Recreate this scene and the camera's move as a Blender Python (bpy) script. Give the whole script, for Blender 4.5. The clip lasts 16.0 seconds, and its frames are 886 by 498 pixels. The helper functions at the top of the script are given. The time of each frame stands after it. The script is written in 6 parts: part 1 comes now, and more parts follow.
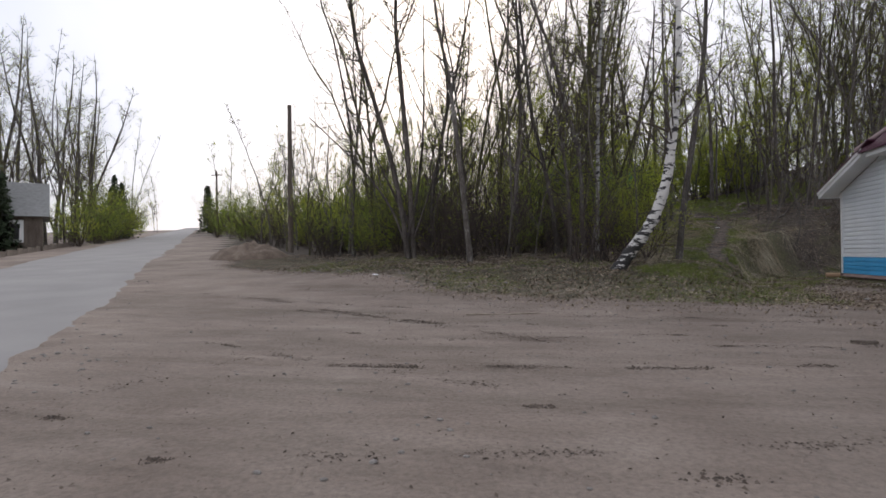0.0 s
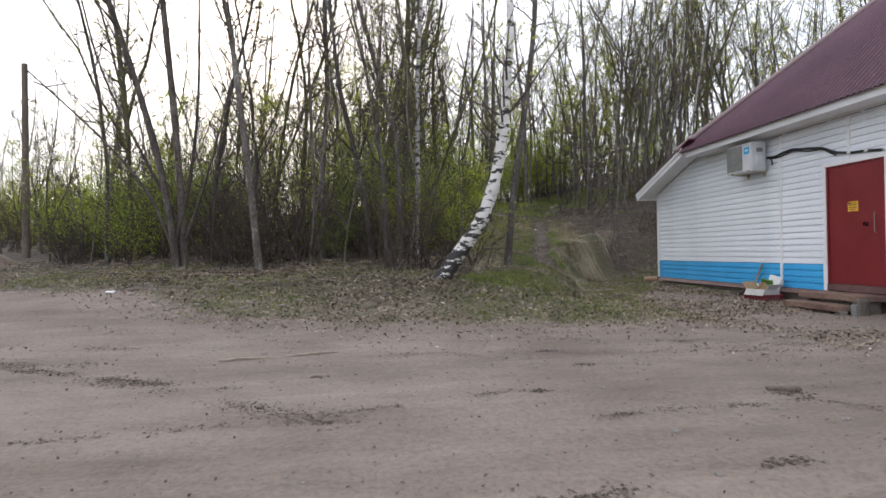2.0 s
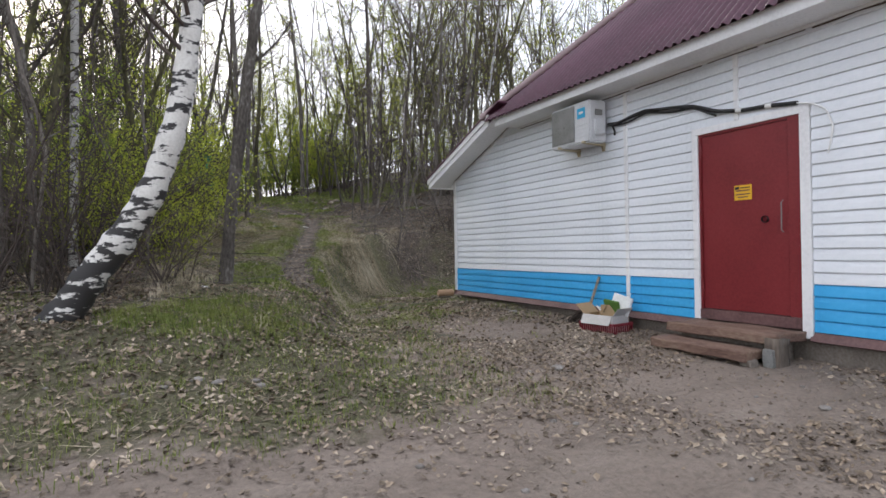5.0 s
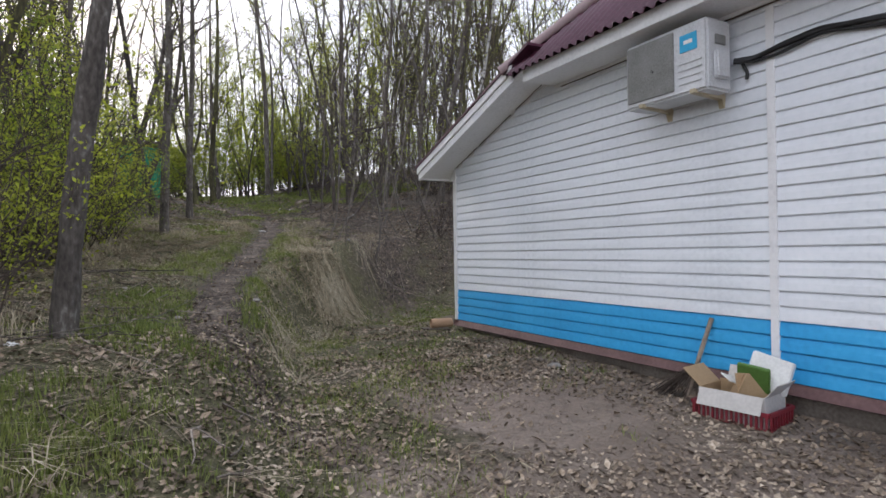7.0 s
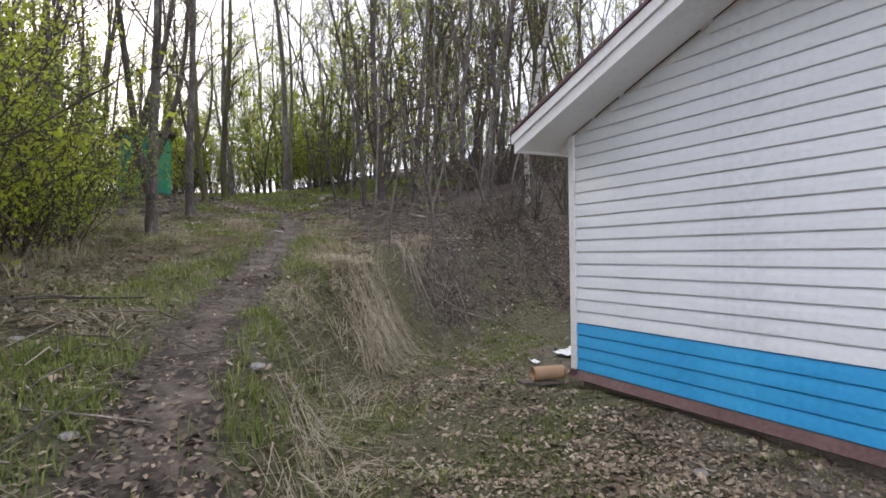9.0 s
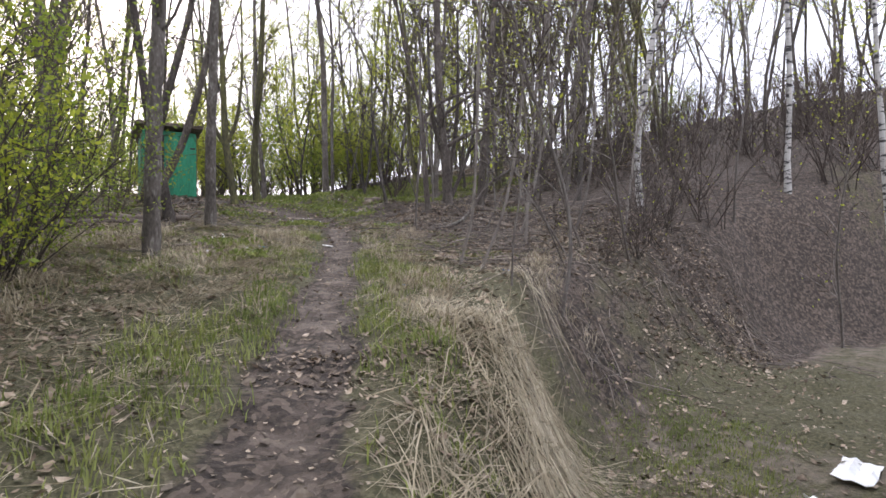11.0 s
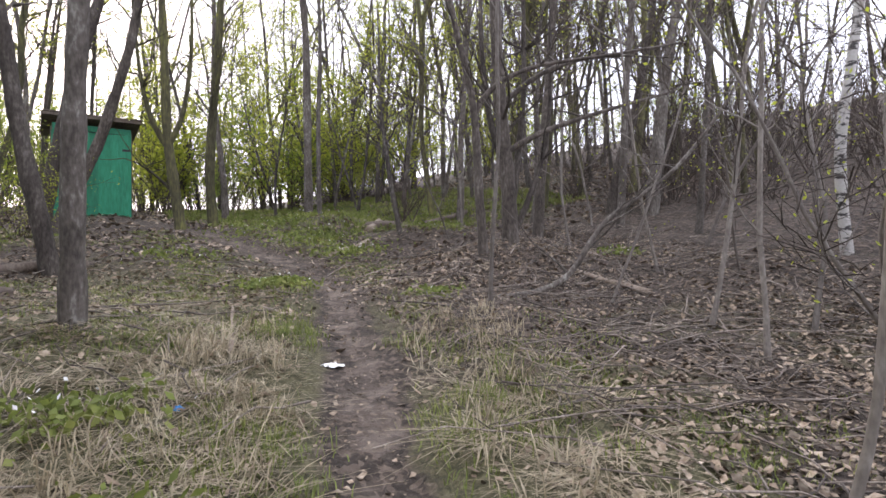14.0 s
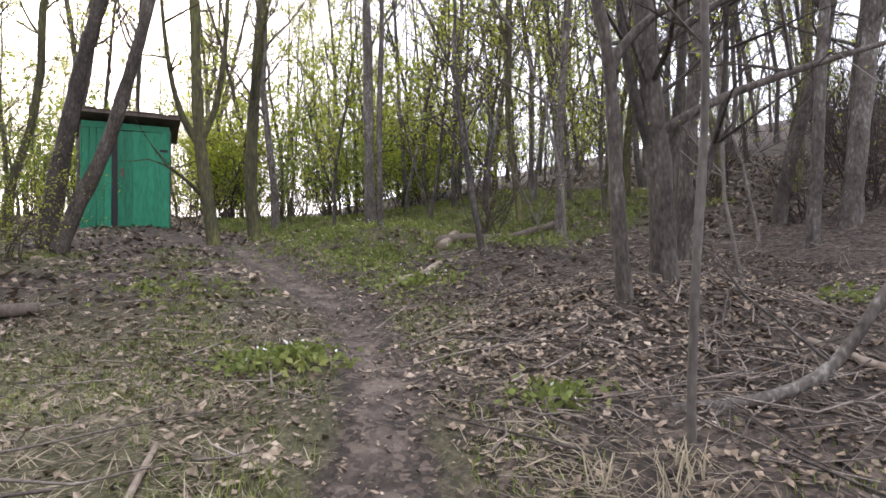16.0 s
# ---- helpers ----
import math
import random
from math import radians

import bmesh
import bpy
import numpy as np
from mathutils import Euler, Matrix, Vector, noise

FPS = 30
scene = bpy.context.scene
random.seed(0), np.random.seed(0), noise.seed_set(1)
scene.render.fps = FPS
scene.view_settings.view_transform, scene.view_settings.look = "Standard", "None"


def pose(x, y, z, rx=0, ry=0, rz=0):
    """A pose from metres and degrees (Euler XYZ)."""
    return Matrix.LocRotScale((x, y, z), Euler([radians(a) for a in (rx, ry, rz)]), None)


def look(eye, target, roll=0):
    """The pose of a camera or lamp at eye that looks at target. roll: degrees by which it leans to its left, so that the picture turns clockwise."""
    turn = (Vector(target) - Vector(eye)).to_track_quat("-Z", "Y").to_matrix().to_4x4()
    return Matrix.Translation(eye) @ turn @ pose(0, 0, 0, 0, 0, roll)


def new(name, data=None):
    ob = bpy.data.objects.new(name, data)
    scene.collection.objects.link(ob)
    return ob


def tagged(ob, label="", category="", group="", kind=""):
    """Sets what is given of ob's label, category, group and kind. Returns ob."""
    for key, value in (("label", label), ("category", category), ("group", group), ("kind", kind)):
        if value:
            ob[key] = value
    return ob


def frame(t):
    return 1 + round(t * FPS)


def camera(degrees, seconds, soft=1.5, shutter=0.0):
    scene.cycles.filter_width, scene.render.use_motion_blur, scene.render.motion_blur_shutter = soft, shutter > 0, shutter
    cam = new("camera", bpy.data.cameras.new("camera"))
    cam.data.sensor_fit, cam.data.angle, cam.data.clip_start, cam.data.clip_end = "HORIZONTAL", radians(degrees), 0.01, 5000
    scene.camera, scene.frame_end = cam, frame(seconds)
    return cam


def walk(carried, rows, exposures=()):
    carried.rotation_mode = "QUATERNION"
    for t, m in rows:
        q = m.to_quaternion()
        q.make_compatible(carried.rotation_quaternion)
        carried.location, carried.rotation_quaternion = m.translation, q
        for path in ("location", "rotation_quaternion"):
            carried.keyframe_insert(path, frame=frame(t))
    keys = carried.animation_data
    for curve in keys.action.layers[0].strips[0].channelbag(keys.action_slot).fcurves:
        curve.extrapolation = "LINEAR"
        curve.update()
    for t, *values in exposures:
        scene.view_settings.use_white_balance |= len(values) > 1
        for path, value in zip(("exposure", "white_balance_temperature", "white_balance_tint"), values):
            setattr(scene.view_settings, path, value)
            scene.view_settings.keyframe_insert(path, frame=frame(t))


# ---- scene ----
cam = camera(76.2, 16.0, soft=1.6)
METRES, EYE, TILT, LEAN, TURN = 26.0, 1.1, 0.0, 0.0, 12.1
ROWS = [
    (0.0, 0.0, 0.0, 0.0, 0.01, 0.51, 0.67),
    (0.5, 0.0026, 0.03, 0.0002, -6.74, 0.39, 0.79),
    (1.0, 0.0099, 0.0566, 0.0009, -13.13, 0.41, 0.86),
    (1.5, 0.0184, 0.0861, 0.0028, -16.44, 0.37, 0.93),
    (2.0, 0.03, 0.1137, 0.0033, -17.98, 0.42, 0.94),
    (2.5, 0.0442, 0.1417, 0.0041, -18.92, 0.36, 0.98),
    (3.0, 0.0624, 0.1669, 0.0038, -23.29, 0.3, 1.04),
    (3.5, 0.0805, 0.1944, 0.0045, -27.38, 0.16, 1.07),
    (4.0, 0.1004, 0.2176, 0.0056, -30.92, 0.19, 1.08),
    (4.5, 0.1205, 0.2429, 0.0072, -34.72, 0.03, 1.1),
    (5.0, 0.1411, 0.2666, 0.0075, -38.73, 0.0, 1.1),
    (7.5, 0.2277, 0.3987, 0.0145, -40.93, 0.36, 0.9),
    (8.0, 0.241, 0.4264, 0.015, -40.82, 0.42, 0.85),
    (8.5, 0.2514, 0.456, 0.0181, -40.3, 0.35, 0.71),
    (9.0, 0.2629, 0.4828, 0.0186, -39.12, 0.42, 0.78),
    (9.5, 0.2727, 0.5104, 0.0203, -37.29, 0.42, 0.72),
    (10.0, 0.2826, 0.5391, 0.0224, -36.37, 0.43, 0.69),
    (12.5, 0.3372, 0.7043, 0.051, -36.4, 1.01, 0.73),
    (13.0, 0.3503, 0.7304, 0.0565, -38.96, 1.02, 0.74),
    (13.5, 0.3624, 0.7597, 0.0633, -39.11, 0.83, 0.73),
    (14.0, 0.376, 0.7852, 0.0683, -38.8, 0.95, 0.68),
    (14.5, 0.3917, 0.8099, 0.0731, -37.18, 0.93, 0.73),
    (15.0, 0.4098, 0.8312, 0.0766, -35.64, 1.0, 0.78),
    (15.5, 0.4238, 0.8561, 0.0806, -33.0, 0.97, 0.62),
    (16.0, 0.4369, 0.8798, 0.0843, -31.04, 1.02, 0.49),
]
walk(cam, [(t, pose(0, 0, EYE, TILT, LEAN, TURN) @ pose(METRES * x, METRES * y, METRES * z, 90 + pitch, roll, yaw)) for t, x, y, z, yaw, pitch, roll in ROWS],
     exposures=[(0.0, -0.30, 6270, 15), (1.0, 0.09, 6250, 14), (2.0, 0.43, 6250, 13), (5.0, 0.56, 6230, 13), (7.5, 0.50, 6170, 15), (9.0, 0.78, 6280, 16), (12.5, 1.22, 6250, 19), (16.0, 1.26, 6300, 19)])

# ---- world, sun, exposure ----
world = bpy.data.worlds.new("world")
scene.world = world
world.use_nodes = True
wn, wl = world.node_tree.nodes, world.node_tree.links
wn.clear()
sky = wn.new("ShaderNodeTexSky")
sky.sky_type = "NISHITA"
sky.sun_disc = False
sky.sun_elevation = radians(24)
sky.sun_rotation = radians(-12)
sky.air_density, sky.dust_density, sky.ozone_density = 1.0, 3.0, 1.0
cloud = wn.new("ShaderNodeTexNoise")
cloud.inputs["Scale"].default_value = 2.2
cloud.inputs["Detail"].default_value = 5.0
cramp = wn.new("ShaderNodeValToRGB")
cramp.color_ramp.elements[0].position, cramp.color_ramp.elements[0].color = 0.30, (7.0, 7.5, 8.3, 1)
cramp.color_ramp.elements[1].position, cramp.color_ramp.elements[1].color = 0.62, (9.8, 9.9, 10.2, 1)
wmix = wn.new("ShaderNodeMixRGB")
wmix.inputs[0].default_value = 0.8
wbg = wn.new("ShaderNodeBackground")
wbg.inputs["Strength"].default_value = 0.14
wout = wn.new("ShaderNodeOutputWorld")
wl.new(cloud.outputs["Fac"], cramp.inputs["Fac"])
wl.new(sky.outputs["Color"], wmix.inputs[1])
wl.new(cramp.outputs["Color"], wmix.inputs[2])
wl.new(wmix.outputs["Color"], wbg.inputs["Color"])
wl.new(wbg.outputs["Background"], wout.inputs["Surface"])

sun = new("sun", bpy.data.lights.new("sun", "SUN"))
sun.data.energy = 1.2
sun.data.angle = radians(14)
sun.data.color = (1.0, 0.94, 0.84)
sun.matrix_world = look((-8, 40, 18), (0, 0, 0))


# ---- materials ----
def mat(name, colours, scale=8.0, rough=0.85, bump=0.25, fine=60.0, metal=0.0, translucent=0.0, stretch=(1, 1, 1), per_object=0.0, per_island=0.0):
    """Two or three colours mixed by a broad and a fine noise, with relief."""
    m = bpy.data.materials.new(name)
    m.use_nodes = True
    n, l = m.node_tree.nodes, m.node_tree.links
    b = n["Principled BSDF"]
    b.inputs["Roughness"].default_value = rough
    b.inputs["Metallic"].default_value = metal
    tc = n.new("ShaderNodeTexCoord")
    mp = n.new("ShaderNodeMapping")
    mp.inputs["Scale"].default_value = stretch
    l.new(tc.outputs["Object"], mp.inputs["Vector"])
    n1, n2 = n.new("ShaderNodeTexNoise"), n.new("ShaderNodeTexNoise")
    n1.inputs["Scale"].default_value, n1.inputs["Detail"].default_value = scale, 4.0
    n2.inputs["Scale"].default_value, n2.inputs["Detail"].default_value = fine, 3.0
    for q in (n1, n2):
        l.new(mp.outputs["Vector"], q.inputs["Vector"])
    add = n.new("ShaderNodeMath")
    add.operation = "MULTIPLY_ADD"
    l.new(n2.outputs["Fac"], add.inputs[0])
    add.inputs[1].default_value = 0.5
    half = n.new("ShaderNodeMath")
    half.operation = "MULTIPLY"
    half.inputs[1].default_value = 0.5
    l.new(n1.outputs["Fac"], half.inputs[0])
    l.new(half.outputs[0], add.inputs[2])
    ramp = n.new("ShaderNodeValToRGB")
    els = ramp.color_ramp.elements
    while len(els) < len(colours):
        els.new(0.5)
    for i, c in enumerate(colours):
        els[i].position = 0.33 + 0.34 * i / max(1, len(colours) - 1)
        els[i].color = (*c, 1)
    l.new(add.outputs[0], ramp.inputs["Fac"])
    out = ramp.outputs["Color"]
    if per_object or per_island:
        src = n.new("ShaderNodeObjectInfo").outputs["Random"] if per_object else n.new("ShaderNodeNewGeometry").outputs["Random Per Island"]
        hsv = n.new("ShaderNodeHueSaturation")
        mr = n.new("ShaderNodeMapRange")
        k = per_object or per_island
        mr.inputs["To Min"].default_value, mr.inputs["To Max"].default_value = 1 - k, 1 + k
        l.new(src, mr.inputs["Value"])
        l.new(mr.outputs["Result"], hsv.inputs["Value"])
        l.new(out, hsv.inputs["Color"])
        out = hsv.outputs["Color"]
    l.new(out, b.inputs["Base Color"])
    if bump:
        bp = n.new("ShaderNodeBump")
        bp.inputs["Strength"].default_value = bump
        bp.inputs["Distance"].default_value = 0.02
        l.new(add.outputs[0], bp.inputs["Height"])
        l.new(bp.outputs["Normal"], b.inputs["Normal"])
    if translucent:
        tr = n.new("ShaderNodeBsdfTranslucent")
        l.new(out, tr.inputs["Color"])
        mx = n.new("ShaderNodeMixShader")
        mx.inputs[0].default_value = translucent
        l.new(b.outputs[0], mx.inputs[1])
        l.new(tr.outputs[0], mx.inputs[2])
        l.new(mx.outputs[0], n["Material Output"].inputs["Surface"])
    return m


def plain(name, c, rough=0.6, metal=0.0, vary=0.12, bump=0.05, scale=6.0):
    return mat(name, [tuple(v * (1 - vary) for v in c), c, tuple(min(1, v * (1 + vary)) for v in c)], scale, rough, bump, 45.0, metal)


SIDING_WHITE = mat("white_vinyl", [(.66, .69, .72), (.74, .77, .80), (.78, .80, .83)], 1.2, .5, .04, 25.0, per_object=.03)
SIDING_BLUE = mat("blue_vinyl", [(.03, .30, .62), (.04, .36, .70), (.06, .40, .74)], 1.5, .45, .04, 25.0, per_object=.04)
TRIM = mat("white_trim", [(.68, .68, .68), (.78, .78, .78), (.82, .82, .82)], 2.0, .5, .05, 30.0)
ROOF_RED = mat("maroon_sheet", [(.055, .014, .029), (.078, .021, .041), (.10, .03, .055)], 1.0, .30, .05, 20.0)
HIP_CAP = plain("faded_cap", (.30, .22, .22), .5)
MAROON = mat("maroon_paint", [(.075, .034, .034), (.12, .06, .058), (.17, .09, .083)], 3.0, .6, .15, 30.0)
DOOR_RED = mat("red_door_paint", [(.15, .014, .018), (.19, .02, .024), (.21, .026, .03)], 1.6, .38, .05, 40.0)
CONCRETE = mat("dirty_concrete", [(.10, .085, .07), (.17, .145, .12), (.24, .21, .18)], 4.0, .95, .5, 40.0)
STEP_WOOD = mat("worn_step", [(.11, .06, .045), (.18, .11, .08), (.25, .18, .13)], 5.0, .85, .4, 50.0, stretch=(1, .3, 1))
PLASTIC_GREY = mat("weathered_casing", [(.42, .43, .43), (.55, .56, .57), (.62, .63, .64)], 3.0, .5, .05)
GRILLE = mat("grey_grille", [(.14, .14, .13), (.21, .21, .20), (.26, .26, .25)], 5.0, .6, .1)
BLACK = plain("black_rubber", (.015, .015, .016), .5)
STICKER_BLUE = plain("blue_label", (.02, .35, .60), .4)
STICKER_YELLOW = plain("yellow_label", (.75, .42, .02), .5)
STRAW_PLASTIC = plain("yellowed_metal", (.42, .36, .24), .6)
PALE = plain("pale_plastic", (.75, .75, .73), .5)
CRATE_RED = plain("red_crate_plastic", (.20, .02, .03), .45)
CARD = plain("cardboard", (.36, .25, .14), .9)
CARD_PALE = plain("pale_card", (.50, .48, .45), .9)
GREEN_CARD = plain("green_packet", (.08, .17, .03), .7)
BARK = mat("grey_bark", [(.030, .025, .021), (.068, .058, .049), (.112, .099, .086), (.25, .24, .215)], 5.0, .95, .9, 34.0, stretch=(1, 1, .45), per_object=.3)
SAPLING_BARK = mat("sapling_bark", [(.075, .063, .053), (.14, .122, .105), (.22, .20, .175)], 6.0, .9, .5, 40.0, stretch=(1, 1, .4), per_object=.3)
DARK_BARK = mat("dark_alder_bark", [(.02, .016, .013), (.05, .041, .034), (.085, .072, .061), (.16, .145, .125)], 5.0, .95, 1.0, 34.0, stretch=(1, 1, .4), per_object=.25)
EARTH = mat("heaped_earth", [(.09, .064, .046), (.16, .12, .09), (.25, .2, .155)], 3.0, .95, .8, 30.0)
BARK_MOSS = mat("mossy_bark", [(.032, .028, .017), (.088, .082, .042), (.19, .19, .065)], 2.0, .95, .9, 26.0, stretch=(1, 1, .25), per_object=.3)
TWIG = mat("twig", [(.030, .021, .017), (.060, .045, .036), (.105, .084, .068)], 4.0, .9, .2, per_object=.3)
LEAF = mat("spring_leaf", [(.27, .32, .03), (.38, .43, .045), (.48, .50, .07)], .9, .6, 0, 8.0, translucent=.62, per_island=.3)
LEAF_BUSH = mat("bush_leaf", [(.13, .19, .025), (.21, .28, .035), (.33, .37, .05)], .9, .6, 0, 8.0, translucent=.58, per_island=.3)
NEEDLE = mat("needles", [(.02, .035, .015), (.035, .055, .022), (.05, .07, .03)], 1.5, .8, 0, 12.0)
LITTER = mat("dead_leaf", [(.085, .060, .038), (.21, .160, .112), (.42, .355, .275)], 2.0, .9, 0, 30.0, per_island=.6)
STRAW = mat("dry_grass", [(.22, .18, .115), (.37, .315, .215), (.54, .48, .36)], 1.0, .8, 0, 12.0, translucent=.3, per_island=.3)
GRASS = mat("green_grass", [(.115, .150, .036), (.175, .215, .050), (.29, .305, .095)], 1.0, .7, 0, 10.0, translucent=.4, per_island=.3)
STONE = mat("pale_stone", [(.14, .125, .11), (.22, .20, .18), (.33, .31, .285)], 9.0, .9, .4)
WC_GREEN = mat("green_painted_board", [(.006, .15, .075), (.012, .23, .12), (.03, .30, .17)], 2.0, .6, .2, 30.0, stretch=(1, 1, .2), per_object=.18)
OLD_WOOD = mat("old_wood", [(.06, .045, .035), (.12, .095, .075), (.19, .16, .13)], 4.0, .9, .5, 40.0, stretch=(1, 1, .2))
LOG_WOOD = mat("bare_log", [(.16, .12, .09), (.27, .22, .17), (.36, .31, .25)], 4.0, .9, .5, 30.0, stretch=(.3, 1, 1))
ASPHALT = mat("worn_asphalt", [(.20, .195, .185), (.25, .24, .23), (.29, .28, .265)], .6, .9, .15, 90.0)
CRUMB = mat("dark_crumb", [(.05, .036, .028), (.09, .068, .052), (.15, .12, .095)], 3.0, .95, 0, 20.0, per_island=.4)
PAPER = plain("white_paper", (.8, .8, .78), .8)
BLUE_BIT = plain("blue_litter", (.03, .22, .55), .5)
TERRACOTTA = plain("beige_pipe", (.42, .27, .16), .8)


def birch_bark(name="birch_bark", tone=1.0, edge=.565):
    m = mat(name, [(.50 * tone, .48 * tone, .44 * tone), (.62 * tone, .60 * tone, .56 * tone), (.70 * tone, .68 * tone, .64 * tone)], 4.0, .75, .3, 40.0)
    n, l = m.node_tree.nodes, m.node_tree.links
    b = n["Principled BSDF"]
    base = b.inputs["Base Color"].links[0].from_socket
    tc = n.new("ShaderNodeTexCoord")
    mp = n.new("ShaderNodeMapping")
    mp.inputs["Scale"].default_value = (2.6, 2.6, 7.5)
    l.new(tc.outputs["Object"], mp.inputs["Vector"])
    t = n.new("ShaderNodeTexNoise")
    t.inputs["Scale"].default_value, t.inputs["Detail"].default_value = 1.5, 5.0
    t.inputs["Roughness"].default_value = .6
    l.new(mp.outputs["Vector"], t.inputs["Vector"])
    at = n.new("ShaderNodeAttribute")
    at.attribute_name = "dark"
    ad = n.new("ShaderNodeMath")
    ad.operation = "ADD"
    l.new(t.outputs["Fac"], ad.inputs[0])
    l.new(at.outputs["Fac"], ad.inputs[1])
    r = n.new("ShaderNodeValToRGB")
    r.color_ramp.elements[0].position, r.color_ramp.elements[1].position = edge, edge + .035
    l.new(ad.outputs[0], r.inputs["Fac"])
    mx = n.new("ShaderNodeMixRGB")
    l.new(r.outputs["Color"], mx.inputs[0])
    l.new(base, mx.inputs[1])
    mx.inputs[2].default_value = (.028, .026, .025, 1)
    l.new(mx.outputs["Color"], b.inputs["Base Color"])
    return m


BIRCH = birch_bark()
GREY_BIRCH = birch_bark("grey_birch_bark", .58, .53)


# ---- mesh helpers ----
def mesh_np(name, verts, faces, mats, index=None, smooth_shade=False):
    """A mesh from numpy arrays: verts (n, 3), faces (m, 3 or 4)."""
    me = bpy.data.meshes.new(name)
    verts, faces = np.asarray(verts, np.float32), np.asarray(faces, np.int32)
    k = faces.shape[1]
    me.vertices.add(len(verts))
    me.vertices.foreach_set("co", verts.ravel())
    me.loops.add(faces.size)
    me.loops.foreach_set("vertex_index", faces.ravel())
    me.polygons.add(len(faces))
    me.polygons.foreach_set("loop_start", np.arange(0, faces.size, k, dtype=np.int32))
    if index is not None:
        me.polygons.foreach_set("material_index", np.asarray(index, np.int32))
    if smooth_shade:
        me.polygons.foreach_set("use_smooth", np.ones(len(faces), bool))
    me.update(calc_edges=True)
    for m in mats:
        me.materials.append(m)
    return me


def part(name, data, material, parent, label="", smooth_shade=False):
    """Links a bmesh (or mesh) as one mesh object under a thing or a part."""
    if isinstance(data, bmesh.types.BMesh):
        me = bpy.data.meshes.new(name)
        data.to_mesh(me)
        data.free()
        me.materials.append(material)
        if smooth_shade:
            me.polygons.foreach_set("use_smooth", np.ones(len(me.polygons), bool))
    else:
        me = data
    ob = new(name, me)
    if parent:
        ob.parent = parent
    return tagged(ob, label)


def thing(name, label, category, m=None, group="", kind=""):
    ob = new(name)
    if m is not None:
        ob.matrix_world = m
    return tagged(ob, label, category, group, kind)


def box(x0, x1, y0, y1, z0, z1, bevel=0.0, bm=None):
    bm = bm or bmesh.new()
    r = bmesh.ops.create_cube(bm, size=1)
    bmesh.ops.transform(bm, matrix=Matrix.Translation(((x0 + x1) / 2, (y0 + y1) / 2, (z0 + z1) / 2)) @ Matrix.Diagonal((x1 - x0, y1 - y0, z1 - z0, 1)), verts=r["verts"])
    if bevel:
        bmesh.ops.bevel(bm, geom=list({e for v in r["verts"] for e in v.link_edges}), offset=bevel, segments=2, affect="EDGES")
    return bm


def prism(points, axis, a, b):
    """A solid from an outline in the plane across an axis (0 x, 1 y, 2 z), from a to b along it."""
    bm = bmesh.new()
    def at(p, v):
        q = [p[0], p[1]]
        q.insert(axis, v)
        return bm.verts.new(q)
    lo, hi = [at(p, a) for p in points], [at(p, b) for p in points]
    bm.faces.new(lo)
    bm.faces.new(hi[::-1])
    for i in range(len(points)):
        j = (i + 1) % len(points)
        bm.faces.new((lo[i], hi[i], hi[j], lo[j]))
    bmesh.ops.recalc_face_normals(bm, faces=bm.faces)
    return bm


def tube(points, radii, sides=6):
    """Verts and quads of a tapered tube along a line of points."""
    p = np.asarray(points, float)
    r = np.broadcast_to(np.asarray(radii, float), (len(p),))
    d = np.gradient(p, axis=0)
    d /= np.linalg.norm(d, axis=1)[:, None] + 1e-9
    ref = np.where(np.abs(d[:, 2:3]) > .9, np.array([[1., 0, 0]]), np.array([[0, 0, 1.]]))
    if np.ptp(np.abs(d[:, 2])) and np.abs(d[0, 2]) > .6:
        ref = np.tile([[1., .13, 0]], (len(p), 1))
    u = np.cross(d, ref)
    u /= np.linalg.norm(u, axis=1)[:, None] + 1e-9
    w = np.cross(d, u)
    a = np.arange(sides) * 2 * np.pi / sides
    v = p[:, None] + r[:, None, None] * (np.cos(a)[None, :, None] * u[:, None] + np.sin(a)[None, :, None] * w[:, None])
    n = len(p)
    i, j = np.meshgrid(np.arange(n - 1), np.arange(sides), indexing="ij")
    k = (j + 1) % sides
    f = np.stack([i * sides + j, i * sides + k, (i + 1) * sides + k, (i + 1) * sides + j], -1).reshape(-1, 4)
    return v.reshape(-1, 3), f


class Heap:
    """Collects verts and quads with a material index."""
    def __init__(self):
        self.v, self.f, self.i, self.n = [], [], [], 0

    def put(self, v, f, index=0):
        self.v.append(v)
        self.f.append(f + self.n)
        self.i.append(np.full(len(f), index))
        self.n += len(v)

    def mesh(self, name, mats, smooth_shade=True):
        return mesh_np(name, np.concatenate(self.v), np.concatenate(self.f), mats, np.concatenate(self.i), smooth_shade)


def tube_part(name, points, radius, material, parent, label="", sides=8):
    h = Heap()
    h.put(*tube(points, radius, sides))
    return part(name, h.mesh(name, [material]), None, parent, label)


# ---- ground ----
def smooth(a, b, v):
    k = np.clip((v - a) / (b - a), 0.0, 1.0)
    return k * k * (3 - 2 * k)


